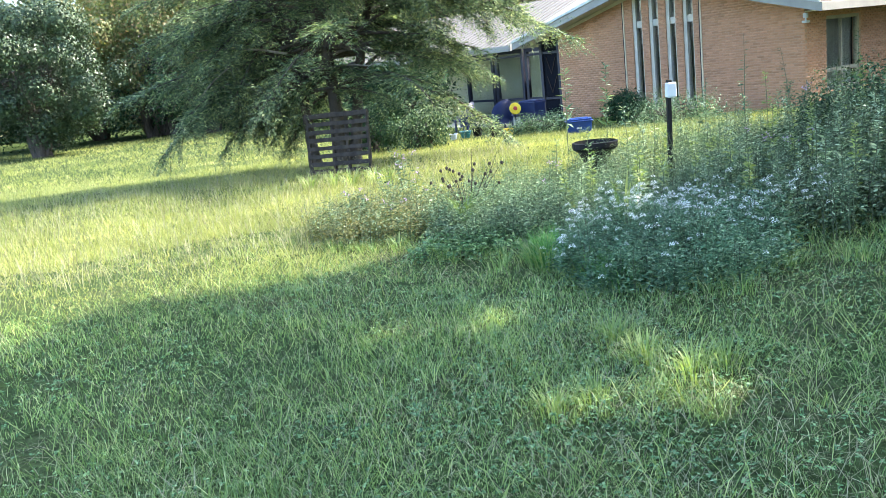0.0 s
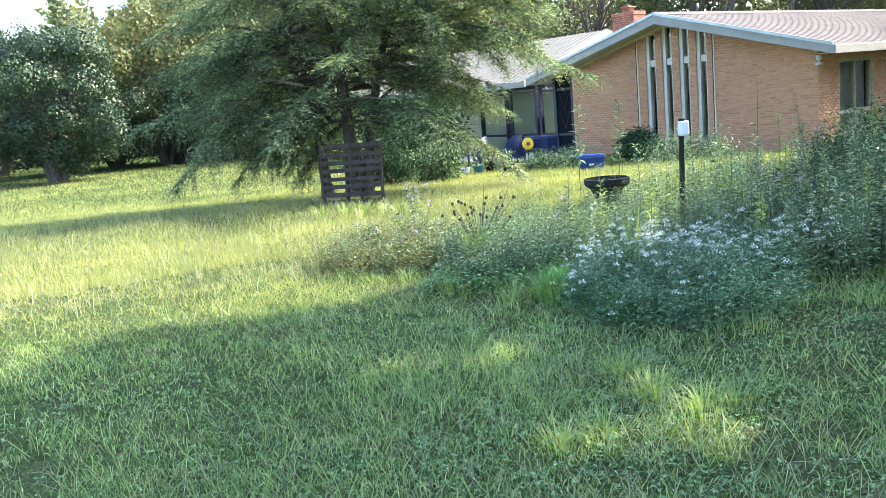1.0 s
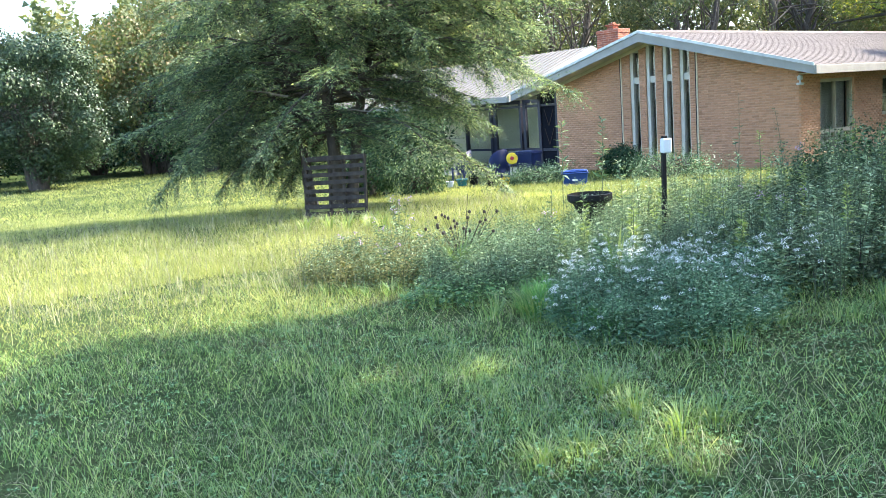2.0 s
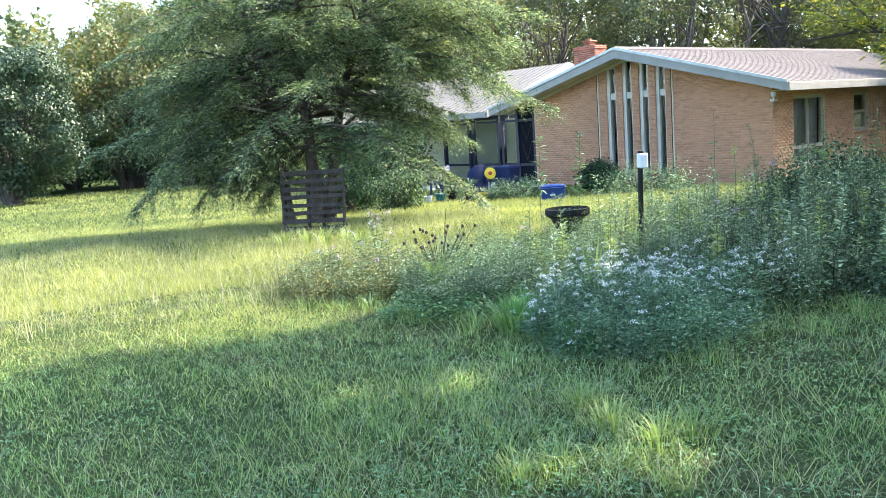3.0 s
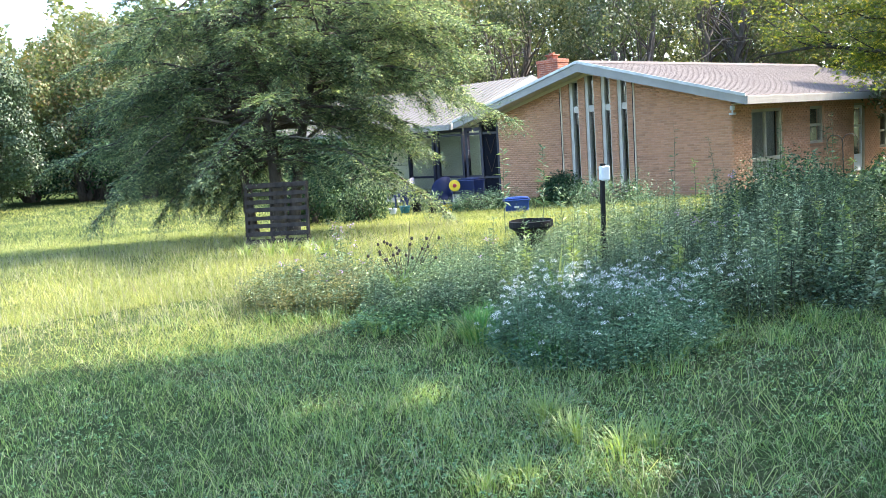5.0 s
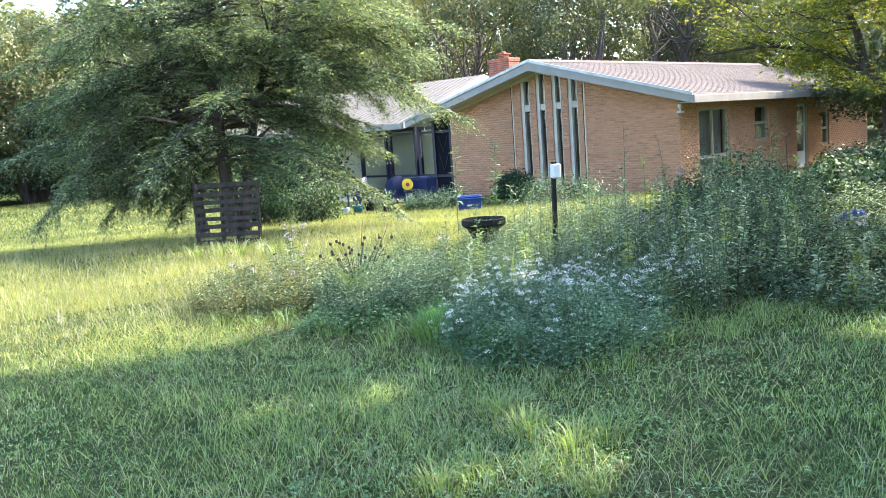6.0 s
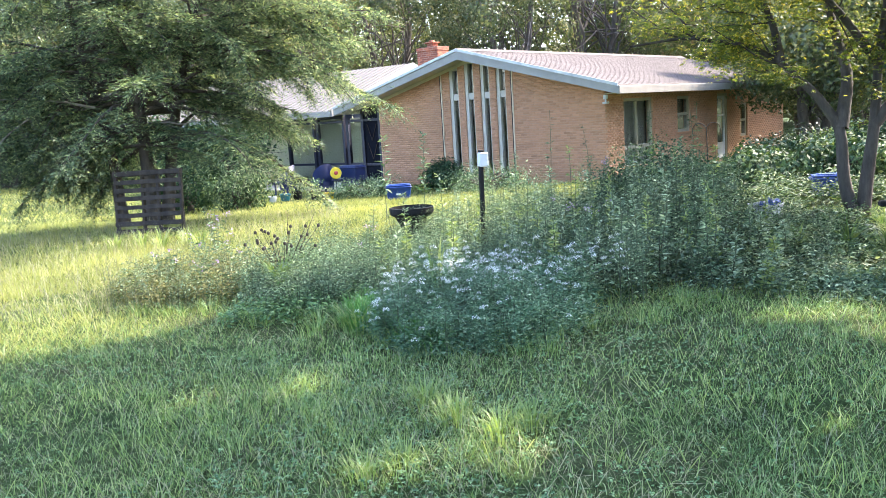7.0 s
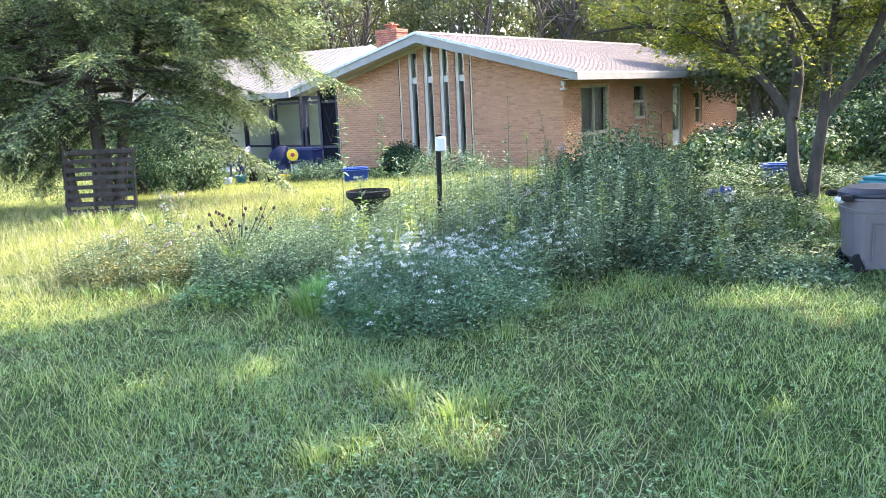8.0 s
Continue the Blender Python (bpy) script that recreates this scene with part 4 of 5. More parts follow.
    v, q = leaf_arrays(rng, pos[k], way, size, size * 0.36, 0.1, roll=0.1)
    wood.build("trunk", M_BARK_MAPLE, tree, "forked grey trunk and limbs")
    array_mesh("crown", v, q, NO_TRIS, M_MAPLE, tree)


make_maple()

# shade trees that stand on the sunward side of the yard
FLECKS = [(1.2, 8.6, 0.3), (2.9, 8.9, 0.3), (4.1, 9.2, 0.25), (3.3, 7.6, 0.2), (5.6, 8.4, 0.25), (0.94, 3.66, 0.32), (1.16, 3.78, 0.24), (0.38, 3.66, 0.24), (0.84, 4.3, 0.21), (0.98, 4.05, 0.17), (0.31, 5.13, 0.20), (0.05, 4.97, 0.20), (-0.55, 5.04, 0.21), (4.02, 5.14, 0.32), (4.22, 4.88, 0.29), (3.6, 5.33, 0.21), (3.85, 4.65, 0.17), (2.62, 3.42, 0.16), (0.95, 6.25, 0.2), (0.7, 6.6, 0.2), (5.3, 6.5, 0.37), (4.9, 6.4, 0.30), (3.6, 8.4, 0.37), (4.7, 8, 0.27), (2.3, 8.9, 0.37)]
SHADE_EDGE = ([-6.0, -3.2, -2.85, -2.5, -1.8, -1.28, -0.88, -0.5, 0.3, 1.0, 2.0, 3.5, 6.0, 9.0], [4.4, 5.2, 6.35, 6.7, 6.55, 6.7, 7.05, 7.35, 7.45, 7.35, 7.5, 8.1, 9.4, 11.0])
make_broadleaf("shade_tree", "tall leafy tree that shades the near grass", 91, 10.9, 5.6, 10.0, 9.4, 3.0, 0.19, 33000, M_FOREST, M_BARK, 1, 80, clump_size=0.3, gaps=FLECKS, edge=SHADE_EDGE)
make_broadleaf("shade_tree", "tall leafy tree that shades the near grass", 92, 7.2, 2.0, 10.5, 9.6, 4.6, 0.19, 36000, M_FOREST, M_BARK, 1, 90, clump_size=0.32, gaps=FLECKS, crown_shift=(-1.7, 3.5), edge=SHADE_EDGE)

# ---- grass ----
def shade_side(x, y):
    """One on the sparse, clover-grown ground in the tree shade before the bed, nought on the open sunlit lawn."""
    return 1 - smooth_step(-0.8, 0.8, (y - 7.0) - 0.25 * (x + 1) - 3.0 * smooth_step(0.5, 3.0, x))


def thick(x, y):
    """Where the ground cover gathers: drifts about half a metre and two metres wide, from nought to one."""
    a = np.sin(x * 1.9 + 0.7 * np.sin(y * 2.3) + 0.4) * np.cos(y * 1.5 + 0.5 * x)
    b = np.sin(x * 5.3 + 1.6 * np.sin(y * 3.1)) * np.sin(y * 6.1 + 1.3 * np.cos(x * 4.2))
    return np.clip(0.5 + 0.32 * a + 0.3 * b, 0, 1)


def make_grass():
    rng = np.random.default_rng(3)
    n = 235000
    r = 2.1 + (13.0 - 2.1) * rng.uniform(0, 1, n) ** 1.35
    az = np.radians(rng.uniform(-31, 46, n) + rng.normal(0, 5, n))
    x, y = r * np.sin(az), r * np.cos(az)
    # blades gather in tufts
    m = 4200
    cx, cy, ch = rng.uniform(-8, 9, m), rng.uniform(1.5, 12.5, m), rng.uniform(0.7, 1.9, m)
    k = rng.integers(0, m, n)
    far = np.hypot(cx[k], cy[k])
    use = (rng.uniform(0, 1, n) < 0.42) & (far < 12.5) & (far > 2.1)
    x = np.where(use, cx[k] + rng.normal(0, 0.05, n), x)
    y = np.where(use, cy[k] + rng.normal(0, 0.05, n), y)
    # thin places where the soil shows
    thin = (thick(x + 3.1, y + 1.7) < 0.36) & (rng.uniform(0, 1, n) < 0.72 * shade_side(x, y)) & ~use
    x, y, use, k, n = x[~thin], y[~thin], use[~thin], k[~thin], int((~thin).sum())
    h = rng.uniform(0.03, 0.105, n) * np.where(use, ch[k], 1.0) * (0.75 + 0.35 * np.sin(x * 1.7 + 1) * np.cos(y * 1.3))
    # deeper green within the tree shade, sunlit colour painted beyond its edge
    shady = rng.uniform(0, 1, n) < shade_side(x, y)
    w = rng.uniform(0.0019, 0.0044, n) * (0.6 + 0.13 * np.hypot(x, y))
    for name, sel, mat, label in (("grass", shady, M_GRASS, "long uncut green grass with trailing blades"), ("lawn_grass", ~shady, M_LAWN_LIT, "sunlit yellow-green lawn grass, uncut")):
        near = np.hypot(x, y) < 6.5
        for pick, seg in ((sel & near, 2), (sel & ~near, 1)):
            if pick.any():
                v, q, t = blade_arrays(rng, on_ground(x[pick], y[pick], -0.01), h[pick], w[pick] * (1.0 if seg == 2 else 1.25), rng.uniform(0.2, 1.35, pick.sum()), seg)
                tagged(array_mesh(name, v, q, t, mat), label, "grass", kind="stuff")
    # grass all round, out of the view as well
    n = 46000
    r = 16.0 * rng.uniform(0, 1, n) ** 0.62
    az = np.radians(rng.uniform(0, 360, n))
    keep = (r < 2.6) | (np.cos(az - np.radians(7.5)) < math.cos(math.radians(39)))
    x, y = (r * np.sin(az))[keep], (r * np.cos(az))[keep]
    n = len(x)
    v, q, t = blade_arrays(rng, on_ground(x, y, -0.01), rng.uniform(0.05, 0.13, n), rng.uniform(0.006, 0.014, n), rng.uniform(0.2, 1.0, n), 1)
    tagged(array_mesh("grass", v, q, t, M_GRASS), "uncut green grass of the wider yard", "grass", kind="stuff")
    # lawn into the distance, finer and denser towards the camera
    n = 205000
    r = 9.5 * (48 / 9.5) ** (rng.uniform(0, 1, n) ** 1.15)
    az = np.radians(rng.uniform(-32, 32, n))
    x, y = r * np.sin(az), r * np.cos(az)
    v, q, t = blade_arrays(rng, on_ground(x, y, -0.01), rng.uniform(0.05, 0.15, n), 0.00055 * r + 0.001, rng.uniform(0.2, 0.9, n), 1)
    tagged(array_mesh("lawn_grass", v, q, t, M_LAWN_LIT), "far lawn of uncut grass, coloured sunlit yellow-green", "grass", kind="stuff")
    # clover and creeping weeds: three leaflets on each stalk, in drifts
    n = 52000
    r = 0.4 + 10.5 * rng.uniform(0, 1, n) ** 0.62
    az = np.radians(np.where(rng.uniform(0, 1, n) < 0.72, rng.normal(8, 24, n), rng.uniform(0, 360, n)))
    x, y = r * np.sin(az), r * np.cos(az)
    keep = (rng.uniform(0.18, 0.85, n) < thick(x, y) + 0.035 * x) & (rng.uniform(0.2, 1.0, n) < shade_side(x, y) + 0.02)
    p = on_ground(x[keep], y[keep], 0.0)
    m = len(p)
    p[:, 2] += rng.uniform(0.01, 0.075, m)
    a = (rng.uniform(0, 2 * np.pi, m)[:, None] + np.array([0, 2.1, 4.2])[None]).ravel()
    k = np.repeat(np.arange(m), 3)
    way = np.stack([np.cos(a), np.sin(a), rng.normal(0.05, 0.22, 3 * m)], 1)
    size = rng.uniform(0.008, 0.019, m)[k]
    v, q = leaf_arrays(rng, p[k], way, size, size * 0.85, 0.1, roll=0.25)
    tagged(array_mesh("clover", v, q, NO_TRIS, M_CLOVER), "low clover and creeping weeds among the grass", "clover", kind="stuff")
    # long trailing blades, paled in colour as if they catch the light
    n = 22000
    r = 2.2 + 7.5 * rng.uniform(0, 1, n) ** 1.2
    az = np.radians(rng.normal(8, 26, n))
    x, y = r * np.sin(az), r * np.cos(az)
    keep = rng.uniform(0.1, 0.9, n) < thick(y * 1.2, x * 0.8)
    x, y, n = x[keep], y[keep], int(keep.sum())
    v, q, t = blade_arrays(rng, on_ground(x, y, 0.01), rng.uniform(0.08, 0.19, n), rng.uniform(0.0025, 0.005, n), rng.uniform(0.6, 1.8, n))
    tagged(array_mesh("long_grass", v, q, t, M_TUFT_LIT), "long trailing grass blades, paled as if catching light", "grass", kind="stuff")
    # dead straw on the ground
    n = 13000
    r = 2.2 + 8.0 * rng.uniform(0, 1, n) ** 1.2
    az = np.radians(rng.normal(8, 26, n))
    x, y = r * np.sin(az), r * np.cos(az)
    v, q, t = blade_arrays(rng, on_ground(x, y, 0.0), rng.uniform(0.05, 0.14, n), rng.uniform(0.0018, 0.004, n), rng.uniform(0.8, 2.4, n))
    tagged(array_mesh("straw", v, q, t, M_STRAW), "dry straw-coloured stems lying in the grass", "straw", kind="stuff")
    # ripe seed stalks standing above the lit lawn
    n = 5200
    r = 8.0 + 8.5 * rng.uniform(0, 1, n)
    az = np.radians(rng.uniform(-32, 6, n))
    x, y = r * np.sin(az), r * np.cos(az)
    v, q, t = blade_arrays(rng, on_ground(x, y, 0.0), rng.uniform(0.14, 0.3, n), rng.uniform(0.003, 0.006, n), rng.uniform(0.2, 0.8, n))
    tagged(array_mesh("seed_stalks", v, q, t, M_STRAW), "pale seeding grass stalks above the lawn", "grass", kind="stuff")

make_grass()


# ---- the overgrown bed ----
def weed_patch(name, label, category, seed, feet, heights, leaf, per_plant, mat, stem_mat=M_STEM, spread=0.10, lean=0.12, low=0.12, shape=0.28, bushy=0.0, droop=0.1):
    """Upright weeds: thin bending stems, leaves set all the way up them."""
    rng = np.random.default_rng(seed)
    ob = thing(name, pose(float(feet[:, 0].mean()), float(feet[:, 1].mean()), 0.0), label, category, kind="stuff")
    shift = np.array([feet[:, 0].mean(), feet[:, 1].mean(), 0])
    wood = Tubes()
    n = len(feet)
    f0 = on_ground(feet[:, 0], feet[:, 1]) - shift
    bend = rng.normal(0, lean, (n, 2)) * heights[:, None]
    s = np.linspace(0, 1, 5)
    for i in range(n):
        p = np.stack([f0[i, 0] + bend[i, 0] * s ** 1.6, f0[i, 1] + bend[i, 1] * s ** 1.6, f0[i, 2] - 0.02 + heights[i] * s], 1)
        wood.add(p, np.linspace(0.005, 0.0016, 5) * (0.7 + 0.5 * heights[i]), 3)
    k = np.repeat(np.arange(n), per_plant)
    t = low + (1 - low) * rng.uniform(0, 1, len(k)) ** 0.8
    out = bushy * np.sin(np.pi * np.clip(t, 0, 1)) ** 0.6
    az = rng.uniform(0, 2 * np.pi, len(k))
    d = np.stack([np.cos(az), np.sin(az), np.zeros(len(k))], 1)
    pos = np.stack([f0[k, 0] + bend[k, 0] * t ** 1.6, f0[k, 1] + bend[k, 1] * t ** 1.6, f0[k, 2] + heights[k] * t], 1)
    pos = pos + d * (rng.uniform(0, 1, len(k)) * out)[:, None] + rng.normal(0, spread * 0.3, (len(k), 3))
    way = d + np.array([0, 0, 1.0]) * rng.uniform(-droop - 0.3, 0.75, len(k))[:, None]
    size = leaf * rng.uniform(0.55, 1.25, len(k)) * (1.15 - 0.6 * t)
    v, q = leaf_arrays(rng, pos, way, size, size * shape * rng.uniform(0.8, 1.2, len(k)), 0.15, roll=0.4)
    wood.build("stem_growth", stem_mat, ob)
    array_mesh("foliage", v, q, NO_TRIS, mat, ob)
    return ob


def scatter(seed, n, az0, az1, d0, d1, power=0.5):
    rng = np.random.default_rng(seed)
    a = np.radians(rng.uniform(az0, az1, n))
    d = d0 + (d1 - d0) * rng.uniform(0, 1, n) ** power
    return np.stack([d * np.sin(a), d * np.cos(a)], 1), rng


def ellipse(seed, n, cx, cy, rx, ry):
    rng = np.random.default_rng(seed)
    a = rng.uniform(0, 2 * np.pi, n)
    r = np.sqrt(rng.uniform(0, 1, n))
    return np.stack([cx + rx * r * np.cos(a), cy + ry * r * np.sin(a)], 1), rng, r


def bed_height(f):
    """How tall the bed grows, by the direction from its open end to its tangled end."""
    az = np.degrees(np.arctan2(f[:, 0], f[:, 1]))
    d = np.hypot(f[:, 0], f[:, 1])
    h = np.interp(az, [-10, 0, 3.4, 6.5, 12, 16, 21.5, 23.5, 27, 29.5, 31, 32.5, 35, 40, 44], [0.26, 0.38, 0.47, 0.55, 0.72, 0.83, 0.86, 1.02, 1.13, 1.1, 0.95, 0.6, 0.36, 0.3, 0.28])
    return h * (0.62 + 0.38 * smooth_step(6.6, 9.0, d))


def grow(name, label, category, seed, n, az0, az1, d0, d1, lo, hi, leaf, per, mat, **kw):
    f, rng = scatter(seed, n, az0, az1, d0, d1, 0.85)
    # drifts of taller and lower growth
    # the planter keeps a clear view over the front growth
    d_pl = np.hypot(f[:, 0] - 1.7, f[:, 1] - 9.3)
    wave = 0.86 + 0.2 * np.sin(f[:, 0] * 3.1 + seed) * np.cos(f[:, 1] * 2.7)
    weed_patch(name, label, category, seed + 1, f, bed_height(f) * rng.uniform(lo, hi, n) * wave * (0.62 + 0.38 * smooth_step(0.15, 0.6, d_pl)), leaf, per, mat, **kw)


grow("aster_patch", "grey-green asters crowding the open end of the bed", "weeds", 101, 330, 1.5, 13.0, 7.6, 10.2, 0.55, 1.08, 0.042, 110, M_WEED, bushy=0.06, shape=0.22)
grow("aster_patch", "tall grey-green asters in the middle of the bed", "weeds", 103, 330, 9.0, 20.0, 7.4, 11.5, 0.5, 1.1, 0.046, 110, M_WEED_PALE, bushy=0.055, shape=0.22)
grow("goldenrod_patch", "shoulder-high green goldenrod in the bed", "weeds", 105, 400, 16.0, 30.0, 7.6, 12.0, 0.45, 0.98, 0.052, 104, M_WEED, bushy=0.07, shape=0.27)
grow("goldenrod_patch", "feathery pale goldenrod stems among the brambles", "weeds", 107, 130, 15.0, 31.0, 7.6, 11.0, 0.7, 1.06, 0.062, 70, M_WEED_PALE, bushy=0.05)
grow("bramble_patch", "dark tangled brambles and vines", "weeds", 109, 230, 22.0, 39.0, 8.4, 12.0, 0.5, 1.12, 0.07, 84, M_WEED_DARK, shape=0.46, bushy=0.2)
grow("goldenrod_patch", "green goldenrod pushing through the brambles", "weeds", 117, 190, 24.0, 38.0, 7.8, 11.0, 0.6, 1.1, 0.06, 80, M_WEED, bushy=0.1, shape=0.3)
grow("bramble_patch", "low straggling weeds at the front of the bed", "weeds", 111, 210, 24.0, 41.0, 7.0, 8.8, 0.3, 0.75, 0.056, 60, M_WEED, shape=0.42, bushy=0.14)
grow("vine_patch", "broad pale vine leaves sprawling over the brambles", "weeds", 113, 90, 24.0, 39.0, 7.2, 10.0, 0.4, 1.0, 0.058, 64, M_WEED_PALE, shape=0.6, bushy=0.15)
grow("aster_patch", "leafy green asters behind the white flowers", "weeds", 115, 200, 14.0, 26.0, 6.7, 8.0, 0.6, 1.1, 0.046, 96, M_WEED, bushy=0.07)

# near-black leaves fill the gaps: shade between stems is put into their colour
grow("undergrowth", "leafy undergrowth, darkened as shade beneath the tall weeds", "weeds", 161, 520, 2.0, 31.0, 7.3, 11.5, 0.25, 0.7, 0.055, 42, M_HEDGE, bushy=0.12, stem_mat=M_DARKSTEM)
grow("undergrowth", "leafy undergrowth, darkened as shade beneath the brambles", "weeds", 163, 220, 22.0, 40.0, 7.2, 11.0, 0.25, 0.65, 0.065, 40, M_HEDGE, bushy=0.14, stem_mat=M_DARKSTEM)
grow("thicket_weeds", "dark waist-high weeds round the maple", "weeds", 119, 170, 33.0, 46.0, 12.6, 15.5, 0.7, 1.2, 0.09, 60, M_WEED_DARK, shape=0.45, bushy=0.2)

for k, (x, y, h, w) in enumerate([(4.3, 9.45, 0.84, 1.3), (5.0, 9.7, 0.98, 1.4), (5.5, 9.6, 0.8, 1.2)]):
    make_shrub("bed_shrub", "glossy dark green shrub grown into the bed", 640 + k, x, y, h, w, 0.05, 5500, M_WEED_DARK)

# low tail of the bed towards the open lawn
f, rng_b, _ = ellipse(121, 260, -0.6, 8.5, 0.85, 0.65)
weed_patch("tail_weeds", "low brownish weeds where the bed meets the lawn", "weeds", 122, f, rng_b.uniform(0.2, 0.42, len(f)), 0.055, 40, M_RUSSET, bushy=0.08)
f, rng_b, _ = ellipse(123, 300, -0.3, 8.7, 1.1, 0.85)
weed_patch("tail_weeds", "low green weeds at the open end of the bed", "weeds", 124, f, rng_b.uniform(0.2, 0.42, len(f)), 0.06, 40, M_WEED, bushy=0.08)
f, rng_b, _ = ellipse(125, 320, 0.55, 7.75, 0.75, 0.75)
weed_patch("aster_patch", "grey-green asters beside the dark seed heads", "weeds", 126, f, rng_b.uniform(0.2, 0.46, len(f)), 0.058, 50, M_WEED, bushy=0.08)
f, rng_b, _ = ellipse(127, 170, 0.3, 7.2, 0.6, 0.3)
weed_patch("creeping_weeds", "low creeping weeds along the front of the bed", "weeds", 128, f, rng_b.uniform(0.08, 0.2, len(f)), 0.055, 30, M_CLOVER, shape=0.5, bushy=0.1)


f, rng_b, _ = ellipse(129, 90, 2.25, 6.45, 0.35, 0.6)
weed_patch("aster_patch", "bluish leafy weeds spilling beside the white flowers", "weeds", 130, f, rng_b.uniform(0.18, 0.5, len(f)), 0.07, 56, M_BONESET, bushy=0.09)


def make_white_flowers():
    """A rounded mound of bluish leaves topped with flat white flower heads."""
    f, rng, r = ellipse(131, 500, 1.56, 6.1, 0.82, 0.9)
    h = 0.12 + 0.27 * np.sqrt(np.clip(1 - r ** 2, 0, 1)) + rng.normal(0, 0.065, len(f)) + 0.05 * np.sin(f[:, 0] * 6) * np.cos(f[:, 1] * 5)
    ob = weed_patch("white_flower_mound", "bushy mound with bluish leaves and white flower heads", "flowers", 132, f, h, 0.044, 120, M_BONESET, bushy=0.07, low=0.05)
    shift = np.array([f[:, 0].mean(), f[:, 1].mean(), 0])
    top = on_ground(f[:, 0], f[:, 1], 0) - shift
    heads = []
    for i in range(len(f)):
        back = (f[i, 1] - 5.8) * 1.5 + 0.36 - 0.4 * max(0.0, 1.15 - f[i, 0])
        for _ in range(1):
            if rng.uniform() < np.clip(back, 0.06, 0.95):
                heads.append(top[i] + np.array([rng.normal(0, 0.06), rng.normal(0, 0.06), h[i] + rng.uniform(-0.02, 0.1)]))
    extra, rr = scatter(133, 80, 15.0, 25.0, 6.6, 7.5, 1.0)
    for p in extra:
        heads.append(np.array([p[0], p[1], rr.uniform(0.28, 0.5)]) - shift)
    heads = np.array(heads)
    n = 14
    base = np.repeat(heads, n, 0)
    a = np.tile(np.arange(n) * 2.4, len(heads))
    wide = np.repeat(rng.uniform(0.012, 0.027, len(heads)), n)
    f_r = np.tile(np.sqrt((np.arange(n) + 0.3) / n), len(heads))
    d = np.stack([np.cos(a), np.sin(a), np.zeros(len(a))], 1)
    up = d * (f_r * 0.9)[:, None] + np.array([0, 0, 1.0])
    pos = base + d * (wide * f_r * 0.75)[:, None] + np.array([0, 0, 1.0]) * (0.8 * wide * (1 - f_r ** 2))[:, None]
    v, q = leaf_arrays(rng, pos, d + np.array([0, 0, -0.5]) * f_r[:, None], wide * 0.55, wide * 0.6, 0.2, up=up, roll=0.25)
    tagged(array_mesh("bloom", v, q, NO_TRIS, M_FLOWER, ob, "flat clusters of small white florets"), kind="stuff")


make_white_flowers()


def arching_clump(name, label, category, seed, x, y, n, height, width, spread, mat, lean=(0.4, 1.1)):
    """Strap leaves rising from one crown and bending over."""
    rng = np.random.default_rng(seed)
    ob = thing(name, pose(x, y, float(ground_z(x, y))), label, category)
    k = 6
    s = np.linspace(0, 1, k)
    a = rng.uniform(0, 2 * np.pi, n)
    d = np.stack([np.cos(a), np.sin(a), np.zeros(n)], 1)
    side = np.stack([-np.sin(a), np.cos(a), np.zeros(n)], 1)
    h = height * rng.uniform(0.6, 1.1, n)
    b = rng.uniform(*lean, n)
    foot = d * rng.uniform(0, spread, n)[:, None]
    p = foot[:, None] + d[:, None] * (b * h)[:, None, None] * (s ** 1.8)[None, :, None] + np.array([0, 0, 1.0]) * (h[:, None] * (1.25 * s - 0.55 * b[:, None] * s ** 2.6))[..., None]
    w = (width * rng.uniform(0.7, 1.2, n))[:, None] * np.array([0.7, 1, 1, 0.85, 0.55, 0.06])[None]
    left, right = p + side[:, None] * w[..., None] * 0.5, p - side[:, None] * w[..., None] * 0.5
    v = np.stack([left, right], 2).reshape(-1, 3)
    base = (np.arange(n) * k * 2)[:, None] + (np.arange(k - 1) * 2)[None]
    q = np.stack([base, base + 1, base + 3, base + 2], -1).reshape(-1, 4)
    array_mesh("foliage", v, q, NO_TRIS, mat, ob)
    return ob


arching_clump("daylily_clump", "daylily with arching bright green strap leaves", "plant", 141, 0.18, 8.05, 60, 0.42, 0.022, 0.06, M_STRAP)
arching_clump("daylily_clump", "daylily with arching bright green strap leaves", "plant", 142, 5.75, 7.35, 40, 0.34, 0.022, 0.06, M_STRAP)
arching_clump("daylily_clump", "daylily with arching bright green strap leaves", "plant", 143, 6.25, 7.35, 34, 0.32, 0.022, 0.06, M_STRAP)
arching_clump("daylily_clump", "daylily with arching bright green strap leaves", "plant", 144, 5.35, 7.6, 30, 0.32, 0.022, 0.06, M_STRAP)
arching_clump("broad_leaf_plant", "upright plant with broad green leaves", "plant", 145, 1.36, 6.45, 5, 0.52, 0.055, 0.02, M_STRAP, (0.1, 0.35))
# this tuft and the later one alike carry sunlight in their blade colour
arching_clump("grass_tuft", "tuft of long grass before the bed, coloured as sunlit", "grass", 146, 0.72, 6.35, 150, 0.22, 0.007, 0.2, M_TUFT_LIT)
for k, (x, y) in enumerate([(0.86, 6.5), (0.92, 6.15), (0.84, 6.75), (1.02, 5.8), (0.74, 6.35), (1.12, 5.55), (1.0, 6.0), (0.7, 6.6)]):
    arching_clump("grass_tuft", "fresh green long grass against the white flowers", "grass", 400 + k, x, y, 150, 0.22, 0.007, 0.16, M_FRESH, (0.2, 0.9))
arching_clump("grass_tuft", "tuft of long grass before the bed, coloured as sunlit", "grass", 147, 0.98, 5.95, 130, 0.19, 0.007, 0.2, M_TUFT_LIT)
